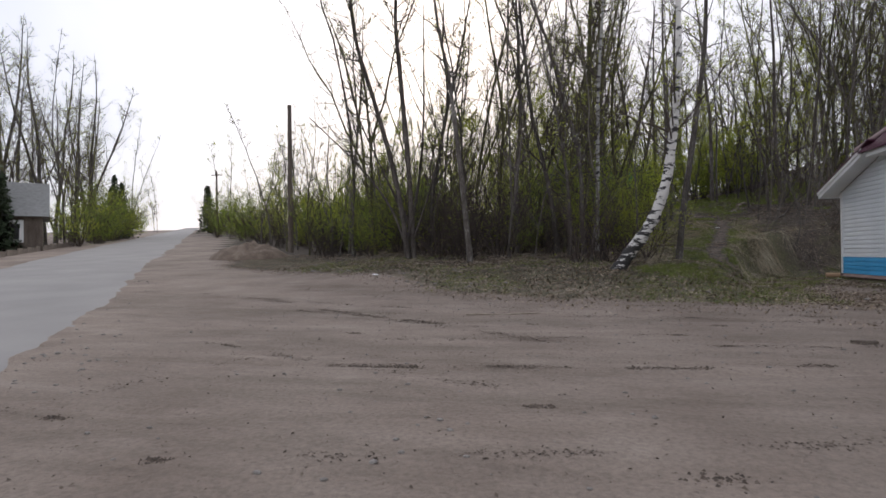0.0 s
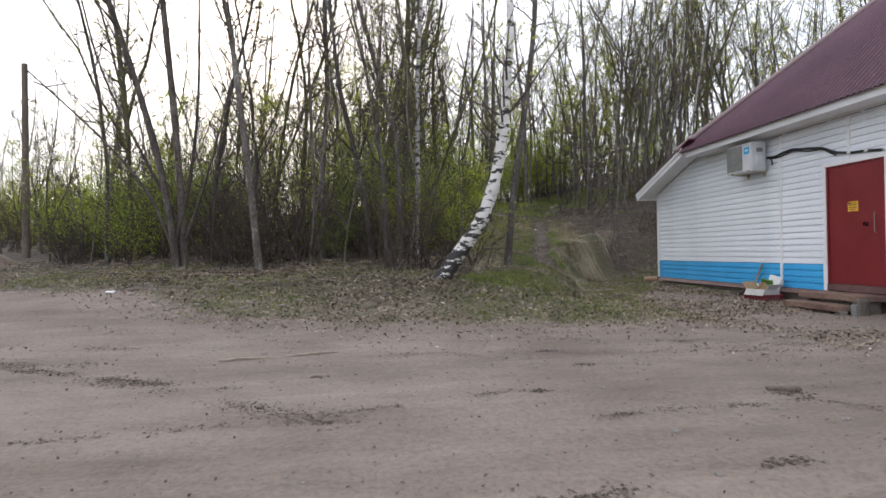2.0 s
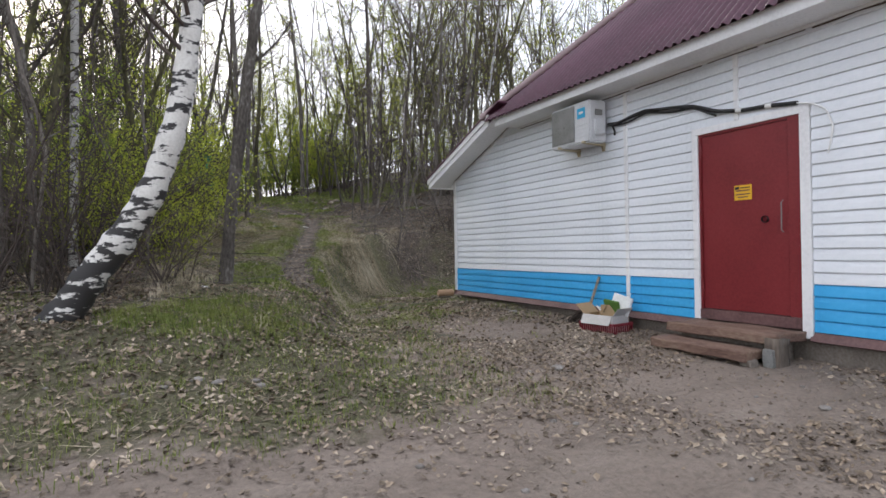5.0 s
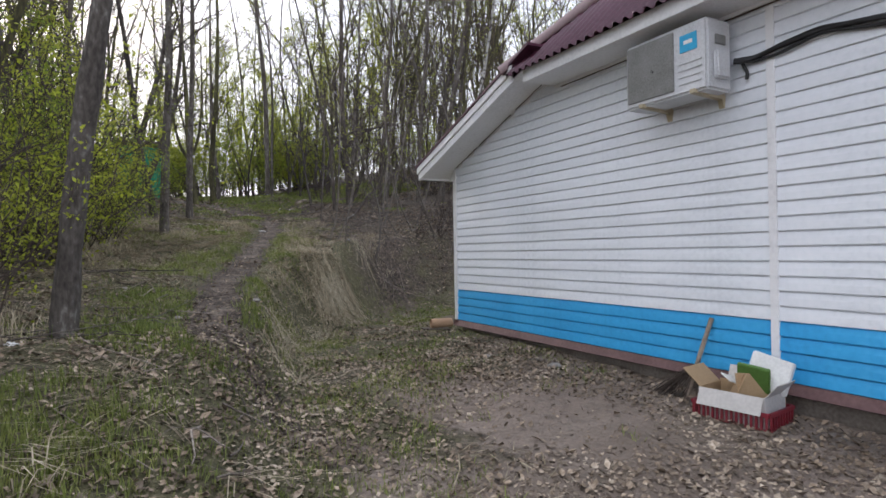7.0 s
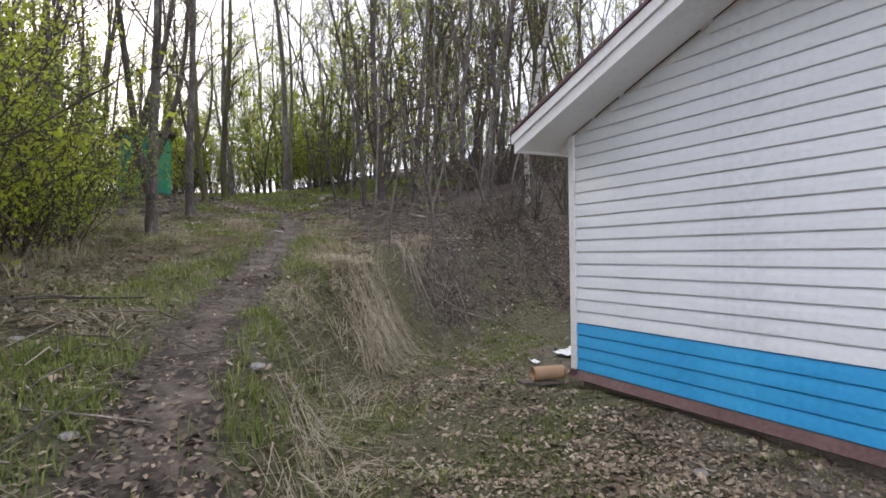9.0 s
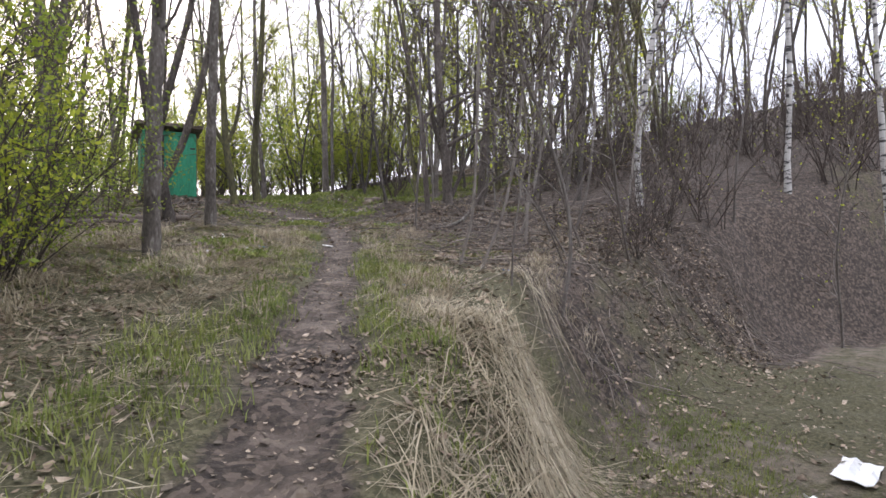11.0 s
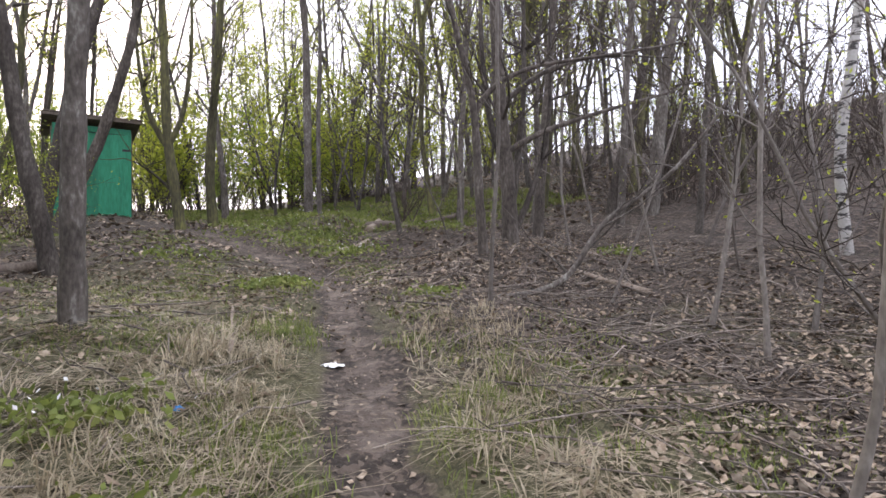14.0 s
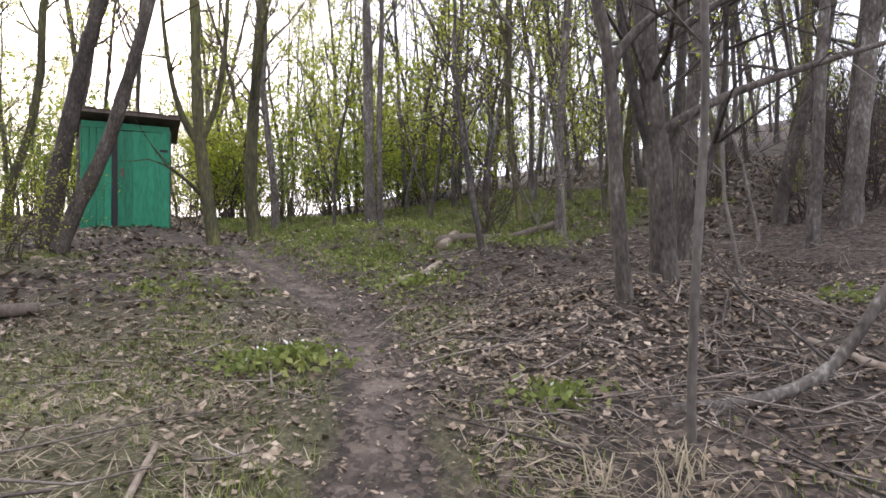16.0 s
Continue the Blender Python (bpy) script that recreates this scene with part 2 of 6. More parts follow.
RISE_Y = (-40, 0, 6, 9, 12, 13.7, 15.6, 18.2, 20, 22, 25, 27, 30, 33, 36, 42, 70, 120)
RISE_Z = (-.4, -.12, 0, .06, .32, .66, .85, 1.15, 1.35, 1.62, 2.04, 2.32, 2.62, 3.15, 3.68, 4.4, 6.6, 8.6)
TOE_X = (-2, 2.0, 3.6, 4.6, 5.0, 5.5, 5.9, 6.45, 7.1, 7.8, 9, 11.2, 14, 40)
TOE_Y = (7.5, 8.0, 11.5, 15.2, 16.9, 18.1, 18.8, 19.4, 20.4, 20.8, 21.3, 22.2, 23.0, 24)
PATH_X = (4.9, 4.25, 3.97, 4.13, 4.36, 4.68, 5.12, 5.45, 5.85, 6.2, 6.6, 6.95, 7.15, 7.28, 7.12, 6.7, 6.1, 5.3, 4.5)
PATH_Y = (13.2, 14.8, 15.9, 16.9, 18.0, 19.3, 20.6, 21.9, 23.2, 24.5, 26.1, 27.7, 28.8, 30.2, 31.7, 33.2, 35.0, 36.0, 37.4)
# low knolls: x, y, height, radius
KNOLLS = ((9.75, 28.95, .40, 1.1), (9.8, 32.5, .24, .9), (8.5, 34.5, .36, 1.2), (4.7, 26.9, .12, 1.0))
rng = np.random.default_rng(7)
WAVES = [(rng.normal(size=2), rng.uniform(0, 6.28)) for _ in range(40)]


def ripple(x, y, size, first, count):
    """Smooth irregular values between about -1 and 1, with features about size across."""
    s = 0
    for (k, ph) in WAVES[first:first + count]:
        s = s + np.sin((k[0] * x + k[1] * y) * 2.2 / size + ph)
    return s / count ** .5 / 1.2


def height(x, y):
    x, y = np.asarray(x, float), np.asarray(y, float)
    rise = sum(np.interp(y + d, RISE_Y, RISE_Z) for d in (-1.0, -.5, 0, .5, 1.0)) / 5
    west = .065 * np.maximum(0, y - 6) - .05
    k = smooth(-10, -4, x)
    rise = west * (1 - k) + rise * k
    rise = rise + (.36 * np.logaddexp(0, (x - 10.9) / 1.5) * 1.5 - .14 * np.logaddexp(0, (x - 13.5) / 1.5) * 1.5) * smooth(20.5, 27, y)
    for kx, ky, kh, kr in KNOLLS:
        rise = rise + kh * np.exp(-((x - kx) ** 2 + (y - ky) ** 2) / kr ** 2)
    yard = np.minimum(rise, .13 + .02 * np.clip(y - 10, -6, 6))
    toe = np.interp(x, TOE_X, TOE_Y)
    wide = 1.35 + .95 * smooth(6.2, 4.8, x) + .5 * smooth(7.2, 8.4, x) + 2.5 * smooth(4.6, 3.0, x)
    m = smooth(0, 1, (y - toe) / wide)
    hump = .06 * np.exp(-((y - toe - 1.5) / .5) ** 2) * smooth(4.9, 5.4, x) * smooth(8.6, 7.4, x)
    return yard * (1 - m) + rise * m + hump


def path_gap(x, y):
    """Distance from the footpath."""
    x, y = np.asarray(x, float), np.asarray(y, float)
    best = np.full(np.broadcast(x, y).shape, 99.0)
    for i in range(len(PATH_X) - 1):
        ax, ay, bx, by = PATH_X[i], PATH_Y[i], PATH_X[i + 1], PATH_Y[i + 1]
        k = np.clip(((x - ax) * (bx - ax) + (y - ay) * (by - ay)) / ((bx - ax) ** 2 + (by - ay) ** 2), 0, 1)
        best = np.minimum(best, np.hypot(x - ax - k * (bx - ax), y - ay - k * (by - ay)))
    return best + .07 * ripple(x, y, .5, 12, 6)


ROAD_A, ROAD_DIR = np.array([-5.4, 4.5]), np.array([-.574, .819])


def road_side(x, y):
    """Metres to the right of the road's right edge (negative: on the road or past it)."""
    return (x - ROAD_A[0]) * ROAD_DIR[1] - (y - ROAD_A[1]) * ROAD_DIR[0]


def forest_edge(x, y):
    """Metres inside the edge of the wood, seen from the forecourt."""
    line = np.interp(x, (-40, -14, -12, -5.6, -2.4, 0, 3, 5), (62, 21.5, 18.7, 13.7, 12.3, 11.0, 10.6, 11.2))
    return y - line + .6 * ripple(x, y, 2.5, 0, 6)


def in_yard(x, y):
    """1 on the bare trodden ground in front of the house."""
    return smooth(4.0, 5.6, x + .5 * ripple(x, y, 1.5, 5, 6)) * smooth(.6, -.5, y - np.interp(x, TOE_X, TOE_Y) + .4 * ripple(x, y, 1.0, 11, 6))


def relief(x, y):
    near = smooth(60, 35, np.hypot(x - 3, y - 15))
    wood = smooth(1, 5, forest_edge(x, y))
    big = .05 * ripple(x, y, 2.2, 6, 8) * wood + .012 * ripple(x, y, 1.1, 0, 8)
    small = (.018 * wood + .006) * ripple(x, y, .35, 14, 10)
    lane = np.abs(np.sin((y - 6.8 - .16 * (x + 1) - .02 * (x - 2) ** 2) * 1.9))
    ruts = -.034 * smooth(.22, .0, lane) * (1 - wood) * smooth(.2, .7, .5 + .5 * ripple(x, y, 2.0, 24, 6))
    trail = -.06 * smooth(.55, .1, path_gap(x, y)) * smooth(13, 16, y)
    return (big + small + ruts) * near + trail


def ground_z(x, y):
    return height(x, y) + relief(x, y)


def spread(lo, a, b, hi, step, grow=1.16):
    """Even steps from a to b and growing ones out to lo and hi."""
    mid = list(np.arange(a, b, step))
    s, v, right = step, mid[-1], []
    while v < hi:
        s *= grow
        v += s
        right.append(v)
    s, v, left = step, mid[0], []
    while v > lo:
        s *= grow
        v -= s
        left.append(v)
    return np.array(left[::-1] + mid + right)


def ground_material():
    m = bpy.data.materials.new("earth")
    m.use_nodes = True
    n, l = m.node_tree.nodes, m.node_tree.links
    b = n["Principled BSDF"]
    b.inputs["Roughness"].default_value = .95
    tc = n.new("ShaderNodeTexCoord")
    def tex(scale, detail, stretch=(1, 1, 1), rough=.55):
        mp = n.new("ShaderNodeMapping")
        mp.inputs["Scale"].default_value = stretch
        l.new(tc.outputs["Object"], mp.inputs["Vector"])
        t = n.new("ShaderNodeTexNoise")
        t.inputs["Scale"].default_value, t.inputs["Detail"].default_value, t.inputs["Roughness"].default_value = scale, detail, rough
        l.new(mp.outputs["Vector"], t.inputs["Vector"])
        return t.outputs["Fac"]
    def ramp(src, stops):
        r = n.new("ShaderNodeValToRGB")
        while len(r.color_ramp.elements) < len(stops):
            r.color_ramp.elements.new(.5)
        for e, (p, c) in zip(r.color_ramp.elements, stops):
            e.position, e.color = p, (*c, 1)
        l.new(src, r.inputs["Fac"])
        return r.outputs["Color"]
    def mix(f, a, c, mode="MIX"):
        x = n.new("ShaderNodeMixRGB")
        x.blend_type = mode
        if isinstance(f, float):
            x.inputs[0].default_value = f
        else:
            l.new(f, x.inputs[0])
        l.new(a, x.inputs[1])
        l.new(c, x.inputs[2])
        return x.outputs["Color"]
    broad, fine = tex(.8, 6), tex(26, 6, (1, 1, 1), .7)
    streak = tex(1.6, 6, (.35, 1.7, 1), .65)
    sand = ramp(streak, [(.28, (.135, .102, .080)), (.44, (.225, .179, .144)), (.56, (.252, .203, .165)), (.72, (.33, .275, .23))])
    sand2 = ramp(broad, [(.32, (.170, .128, .100)), (.68, (.30, .248, .205))])
    sand = mix(.45, sand, sand2)
    patch = ramp(tex(.33, 5, (.6, 1.5, 1), .6), [(.36, (.80, .79, .77)), (.5, (1, 1, 1)), (.64, (1.14, 1.14, 1.14))])
    sand = mix(1.0, sand, patch, "MULTIPLY")
    grit = ramp(fine, [(.30, (.62, .62, .62)), (.55, (1, 1, 1)), (.75, (1.2, 1.2, 1.2))])
    sand = mix(.8, sand, grit, "MULTIPLY")
    def cells(scale, stretch, stops):
        mp = n.new("ShaderNodeMapping")
        mp.inputs["Scale"].default_value = stretch
        warp = n.new("ShaderNodeTexNoise")
        warp.inputs["Scale"].default_value = 9.0
        wa = n.new("ShaderNodeVectorMath")
        wa.operation = "MULTIPLY_ADD"
        l.new(warp.outputs["Color"], wa.inputs[0])
        wa.inputs[1].default_value = (.12, .12, .12)
        l.new(tc.outputs["Object"], warp.inputs["Vector"])
        l.new(tc.outputs["Object"], wa.inputs[2])
        l.new(wa.outputs["Vector"], mp.inputs["Vector"])
        v = n.new("ShaderNodeTexVoronoi")
        v.inputs["Scale"].default_value = scale
        l.new(mp.outputs["Vector"], v.inputs["Vector"])
        sx = n.new("ShaderNodeSeparateColor")
        l.new(v.outputs["Color"], sx.inputs["Color"])
        return ramp(sx.outputs["Red"], stops)
    soil = mix(.55, cells(27, (1, .8, 1), [(.1, (.012, .009, .006)), (.55, (.045, .033, .025)), (.95, (.22, .17, .13))]),
               ramp(tex(14, 6, (1, 1, 1), .75), [(.34, (.010, .008, .005)), (.5, (.042, .031, .023)), (.66, (.14, .106, .08))]))
    turf = mix(.7, cells(70, (1, .6, 1), [(.1, (.018, .017, .008)), (.5, (.062, .060, .025)), (.95, (.22, .195, .11))]), ramp(tex(18, 8, (1, 1, 1), .8), [(.34, (.024, .024, .010)), (.5, (.075, .072, .032)), (.66, (.18, .155, .095))]))
    at = n.new("ShaderNodeAttribute")
    at.attribute_name = "cover"
    sep = n.new("ShaderNodeSeparateColor")
    l.new(at.outputs["Color"], sep.inputs["Color"])
    def soft(src, amount=.55):
        a = n.new("ShaderNodeMath")
        a.operation = "MULTIPLY_ADD"
        l.new(tex(3.5, 6, (1, 1, 1), .7), a.inputs[0])
        a.inputs[1].default_value = amount * 2
        l.new(src, a.inputs[2])
        r = n.new("ShaderNodeMapRange")
        r.inputs["From Min"].default_value, r.inputs["From Max"].default_value = amount + .35, amount + .65
        l.new(a.outputs[0], r.inputs["Value"])
        return r.outputs["Result"]
    col = mix(soft(sep.outputs["Red"]), sand, soil)
    col = mix(soft(sep.outputs["Green"]), col, turf)
    l.new(col, b.inputs["Base Color"])
    h = n.new("ShaderNodeMath")
    h.operation = "ADD"
    l.new(fine, h.inputs[0])
    l.new(streak, h.inputs[1])
    bp = n.new("ShaderNodeBump")
    bp.inputs["Strength"].default_value, bp.inputs["Distance"].default_value = .75, .035
    l.new(h.outputs[0], bp.inputs["Height"])
    l.new(bp.outputs["Normal"], b.inputs["Normal"])
    return m


def build_ground():
    xs, ys = spread(-700, -9, 15, 700, .13), spread(-300, -1, 34, 900, .13)
    gx, gy = np.meshgrid(xs, ys, indexing="xy")
    gz = ground_z(gx, gy)
    gz = np.where(np.hypot(gx, gy) > 150, np.minimum(gz, 9 + .004 * np.hypot(gx, gy)), gz)
    v = np.stack([gx, gy, gz], -1).reshape(-1, 3)
    nx, ny = len(xs), len(ys)
    i, j = np.meshgrid(np.arange(ny - 1), np.arange(nx - 1), indexing="ij")
    f = np.stack([i * nx + j, i * nx + j + 1, (i + 1) * nx + j + 1, (i + 1) * nx + j], -1).reshape(-1, 4)
    me = mesh_np("ground", v, f, [ground_material()], smooth_shade=True)
    x, y = v[:, 0], v[:, 1]
    wood = smooth(-1.2, 4.2 - 3.2 * smooth(-2, -6, x), forest_edge(x, y)) * smooth(-1, 2, road_side(x, y))
    trail = smooth(.36, .10, path_gap(x, y))
    bank = smooth(12.5, 15, y) * smooth(1.2, 3, x) * smooth(8.6, 6.8, x + .8 * ripple(x, y, 1.6, 2, 6)) * smooth(36, 25, y + 2.5 * ripple(x, y, 2.2, 8, 6))
    yard = in_yard(x, y)
    soil = np.clip(wood * (1 - .62 * yard) * (1 - .4 * trail), 0, 1)
    turf = np.clip(bank * .75 * (1 - .8 * yard) + .55 * yard * smooth(14.0, 16.5, y + ripple(x, y, 1.4, 22, 6)) + .55 * smooth(-.5, .5, forest_edge(x, y)) * smooth(5, 3, forest_edge(x, y)) * (1 - yard) + .45 * wood * smooth(.2, .8, ripple(x, y, 3.0, 30, 6)), 0, 1) * (1 - trail)
    col = me.color_attributes.new("cover", "FLOAT_COLOR", "POINT")
    col.data.foreach_set("color", np.stack([soil, turf, trail, np.ones_like(x)], -1).astype(np.float32).ravel())
    tagged(new("ground", me), "bare sandy forecourt running into leaf-littered wooded slope", "ground", kind="structure")


build_ground()


def build_road():
    s = spread(-60, -20, 90, 260, 1.0)
    w = np.array([0, -.25, -1.5, -3.0, -4.5, -5.5, -5.8])
    drop = np.array([-.03, .02, .05, .07, .05, .02, -.03])
    n = np.array([ROAD_DIR[1], -ROAD_DIR[0]])
    rag = .18 * ripple(s, s * .3, 2.0, 3, 6)
    verts = []
    for k, a in enumerate(s):
        for q, d in zip(w, drop):
            e = rag[k] * (1 if q > -1 else (-1 if q < -5 else 0))
            p = ROAD_A + ROAD_DIR * a + n * (q + e)
            verts.append((p[0], p[1], height(p[0], p[1]) + d))
    m = len(w)
    i, j = np.meshgrid(np.arange(len(s) - 1), np.arange(m - 1), indexing="ij")
    f = np.stack([i * m + j + 1, i * m + j, (i + 1) * m + j, (i + 1) * m + j + 1], -1).reshape(-1, 4)
    tagged(new("road", mesh_np("road", verts, f, [ASPHALT], smooth_shade=True)), "worn grey asphalt village road with ragged edges", "road", kind="structure")


build_road()


# ---- house ----
WX, NORTH, SOUTH, EAST = 7.74, 18.11, 5.0, 15.2
EAVE_X, SOFFIT, TOP = 7.3, 3.37, 3.5
DOOR_N, DOOR_S, DOOR_Z0, DOOR_Z1 = 12.06, 10.90, 0.50, 2.55
COURSE = .1148


def rake(y):
    """Underside of the low rear slope."""
    return 2.6 + (18.42 - y) * .345


def build_house():
    house = thing("house", "white and blue vinyl-sided low house with maroon sheet roof", "house", kind="structure")
    # core walls with the doorway cut through the west one
    bm = bmesh.new()
    x0, x1 = WX + .012, WX + .25
    box(x0, x1, DOOR_N, 15.7, .42, SOFFIT, bm=bm)
    part("wall", bm, TRIM, house)
    part("wall", prism([(15.7, .42), (NORTH - .012, .42), (NORTH - .012, rake(NORTH)), (15.7, SOFFIT + .2)], 0, x0, x1), TRIM, house)
    part("wall", box(x0, x1, SOUTH, DOOR_S, .42, SOFFIT), TRIM, house)
    part("wall", box(x0, x1, DOOR_S, DOOR_N, DOOR_Z1, SOFFIT), TRIM, house)
    part("wall", box(x1, EAST, NORTH - .26, NORTH - .012, .42, rake(NORTH)), TRIM, house)
    part("wall", box(x1, EAST, SOUTH, SOUTH + .24, .42, SOFFIT), TRIM, house)
    part("wall", box(EAST - .24, EAST, SOUTH + .24, 15.7, .42, SOFFIT), TRIM, house)
    part("wall", prism([(15.7, .42), (NORTH - .26, .42), (NORTH - .26, rake(NORTH - .26)), (15.7, SOFFIT)], 0, EAST - .24, EAST), TRIM, house)
    part("plinth", box(WX + .06, EAST - .06, SOUTH + .06, NORTH - .06, -.25, .36), CONCRETE, house, "dark dirty concrete plinth")
    # maroon drip board under the siding
    for a, b in ((DOOR_N + .08, NORTH + .03), (SOUTH, DOOR_S - .08)):
        part("drip_board", prism([(WX - .05, .345), (WX - .03, .335), (WX + .06, .345), (WX + .06, .43), (WX - .005, .43)], 1, a, b), MAROON, house, "maroon painted sloping drip board")
    part("drip_board", prism([(NORTH + .05, .345), (NORTH - .06, .345), (NORTH - .06, .43), (NORTH + .005, .43)], 0, WX - .04, EAST), MAROON, house, "maroon painted sloping drip board")
    # siding boards, each lapped over the one below
    shared = {}
    def board(a, b, z, colour, face="west"):
        key = (round(a, 3), round(b, 3), colour.name, face)
        if key not in shared:
            prof = [(.012, .0), (-.013, .0), (-.016, .006), (-.011, .06), (-.003, COURSE - .010), (.006, COURSE - .009), (.006, COURSE), (.012, COURSE)]
            if face == "west":
                bm = prism(prof, 1, a, b)
            else:
                bm = prism([(-q[0], q[1]) for q in prof], 0, a, b)
            me = bpy.data.meshes.new("siding_board")
            bm.to_mesh(me)
            bm.free()
            me.materials.append(colour)
            shared[key] = me
        ob = new("siding_board", shared[key])
        ob.parent = house
        ob.location = (WX, 0, z) if face == "west" else (0, NORTH, z)
    for i in range(26):
        z = .43 + i * COURSE
        colour = SIDING_BLUE if i < 4 else SIDING_WHITE
        top = z + COURSE * .6
        if z + .03 > SOFFIT + .02:
            break
        end = min(NORTH - .03, 18.42 - (top - 2.6) / .345)
        board(13.225, end, z, colour)
        if top < DOOR_Z1 + .07:
            board(DOOR_N + .085, 13.16, z, colour)
            board(SOUTH, DOOR_S - .105, z, colour)
        else:
            board(11.60, 13.16, z, colour)
            board(SOUTH, 11.54, z, colour)
        if top < rake(NORTH):
            board(WX + .03, EAST, z, colour, "north")
    # trims
    part("joint_trim", box(WX - .022, WX, 13.16, 13.225, .43, SOFFIT, .004), TRIM, house)
    part("joint_trim", box(WX - .022, WX, 11.54, 11.60, DOOR_Z1 + .08, SOFFIT, .004), TRIM, house)
    part("corner_trim", box(WX - .024, WX + .06, NORTH - .06, NORTH + .024, .40, rake(NORTH) + .02, .005), TRIM, house)
    part("door_trim", box(WX - .028, WX + .02, DOOR_N, DOOR_N + .08, .40, DOOR_Z1 + .0, .004), TRIM, house)
    part("door_trim", box(WX - .028, WX + .02, DOOR_S - .10, DOOR_S, .36, DOOR_Z1 + .0, .004), TRIM, house)
    part("door_trim", box(WX - .028, WX + .02, DOOR_S - .10, DOOR_N + .08, DOOR_Z1, DOOR_Z1 + .075, .004), TRIM, house)
    # main eave: soffit, fascia and the cut end of the box
    part("soffit", box(EAVE_X, WX + .02, SOUTH - .4, 15.72, SOFFIT, SOFFIT + .02), TRIM, house, "grimy white soffit")
    part("fascia", box(EAVE_X - .025, EAVE_X, SOUTH - .4, 15.74, SOFFIT - .008, TOP, .004), TRIM, house)
    part("soffit_trim", box(WX - .05, WX - .014, SOUTH, 15.7, SOFFIT - .03, SOFFIT, .004), TRIM, house)
    # grimy joints where wall and soffit meet
    gr = np.random.default_rng(17)
    for ya, yb, zf in ((8.0, 15.6, lambda y: SOFFIT - .034), (15.95, 18.05, lambda y: rake(y) - .006)):
        y = ya
        while y < yb:
            e = min(yb, y + gr.uniform(.25, .9))
            tube_part("grime_joint", [(WX - .03, q, zf(q) + gr.normal(0, .003)) for q in np.linspace(y, e, 5)], gr.uniform(.004, .009), CRUMB, house, "dark grimy joint line", 4)
            y = e + gr.uniform(.0, .12)
    # low rear slope: sloping soffit, barge boards and roof sheet
    def slab(ya, yb, xa, xb, low, thick, name, material, label=""):
        part(name, prism([(ya, rake(ya) + low), (yb, rake(yb) + low), (yb, rake(yb) + low + thick), (ya, rake(ya) + low + thick)], 0, xa, xb), material, house, label)
    slab(15.6, 18.40, EAVE_X, WX + .02, .0, .02, "soffit", TRIM)
    slab(15.95, 18.42, EAVE_X - .025, EAVE_X - .003, -.03, .10, "barge_board", TRIM, "white lower barge board")
    slab(15.95, 18.44, EAVE_X - .045, EAVE_X - .02, .075, .09, "barge_board", TRIM, "white upper barge board")
    slab(15.6, 18.46, EAVE_X - .06, EAST + .4, .17, .03, "rear_roof_sheet", ROOF_RED)
    slab(NORTH, 18.40, WX + .03, EAST + .4, .0, .02, "soffit", TRIM)
    part("fascia", box(EAVE_X - .02, EAST + .4, 18.40, 18.42, rake(18.42) - .02, rake(18.42) + .165), TRIM, house)
    part("soffit_bracket", box(WX + .05, WX + .32, NORTH, NORTH + .24, rake(NORTH) - .12, rake(NORTH) - .02, .006), TRIM, house)
    # corrugated west slope, cut along the hip
    ridge_x, per = 11.4, .118
    ys = np.arange(15.98, SOUTH - .5, -per / 6)
    bottom, top = [], []
    wave = np.array([0, .006, .034, .041, .034, .006])
    for k, y in enumerate(ys):
        o = wave[k % 6]
        xt = min(ridge_x, 7.32 + (16 - y) * .75, 7.32 + max(0, y - (SOUTH - .5)) * .75 + .03)
        xb = EAVE_X - .09
        for lst, x in ((bottom, xb), (top, max(xt, xb + .02))):
            lst.append((x - o * .707, y, TOP + .06 + (x - 7.3) * 1.0 + o * .707))
    nb = len(ys)
    v = np.array(bottom + top)
    low = v - np.array([-.003, 0, .006])
    f = np.array([(k, k + 1, nb + k + 1, nb + k) for k in range(nb - 1)])
    skirt = np.array([(k, 2 * nb + k, 2 * nb + k + 1, k + 1) for k in range(nb - 1)])
    part("roof_sheet", mesh_np("roof_sheet", np.concatenate([v, low]), np.concatenate([f, skirt]), [ROOF_RED]), None, house, "maroon corrugated metal roof sheets")
    # north hip slope, the ridge and hip caps
    hz = TOP + .06
    a, b, c, d = (7.2, 16.05, hz), (EAST + .5, 16.05, hz), (ridge_x + .1, 10.6, hz + 4.1), (ridge_x - .02, 10.6, hz + 4.1)
    part("roof_sheet", mesh_np("north_sheet", [a, b, c, d, *[(q[0], q[1], q[2] - .03) for q in (a, b, c, d)]], [(0, 1, 2, 3), (4, 7, 6, 5), (0, 4, 5, 1)], [ROOF_RED]), None, house)
    e0, e1, g0, g1 = (EAST + .5, 16.05, hz), (EAST + .5, SOUTH - .5, hz), (ridge_x + .1, 10.6, hz + 4.1), (ridge_x, 9.9, hz + 4.1)
    part("roof_sheet", mesh_np("east_sheet", [e0, e1, g1, g0], [(0, 1, 2, 3)], [ROOF_RED]), None, house)
    part("roof_sheet", mesh_np("south_sheet", [(7.2, SOUTH - .5, hz), (EAST + .5, SOUTH - .5, hz), g1], [(0, 1, 2)], [ROOF_RED]), None, house)
    tube_part("hip_cap", [(7.22, 16.1, hz + .02), (9.3, 13.33, hz + 2.05), (11.4, 10.6, hz + 4.12)], .065, HIP_CAP, house, "faded metal hip capping", 8)
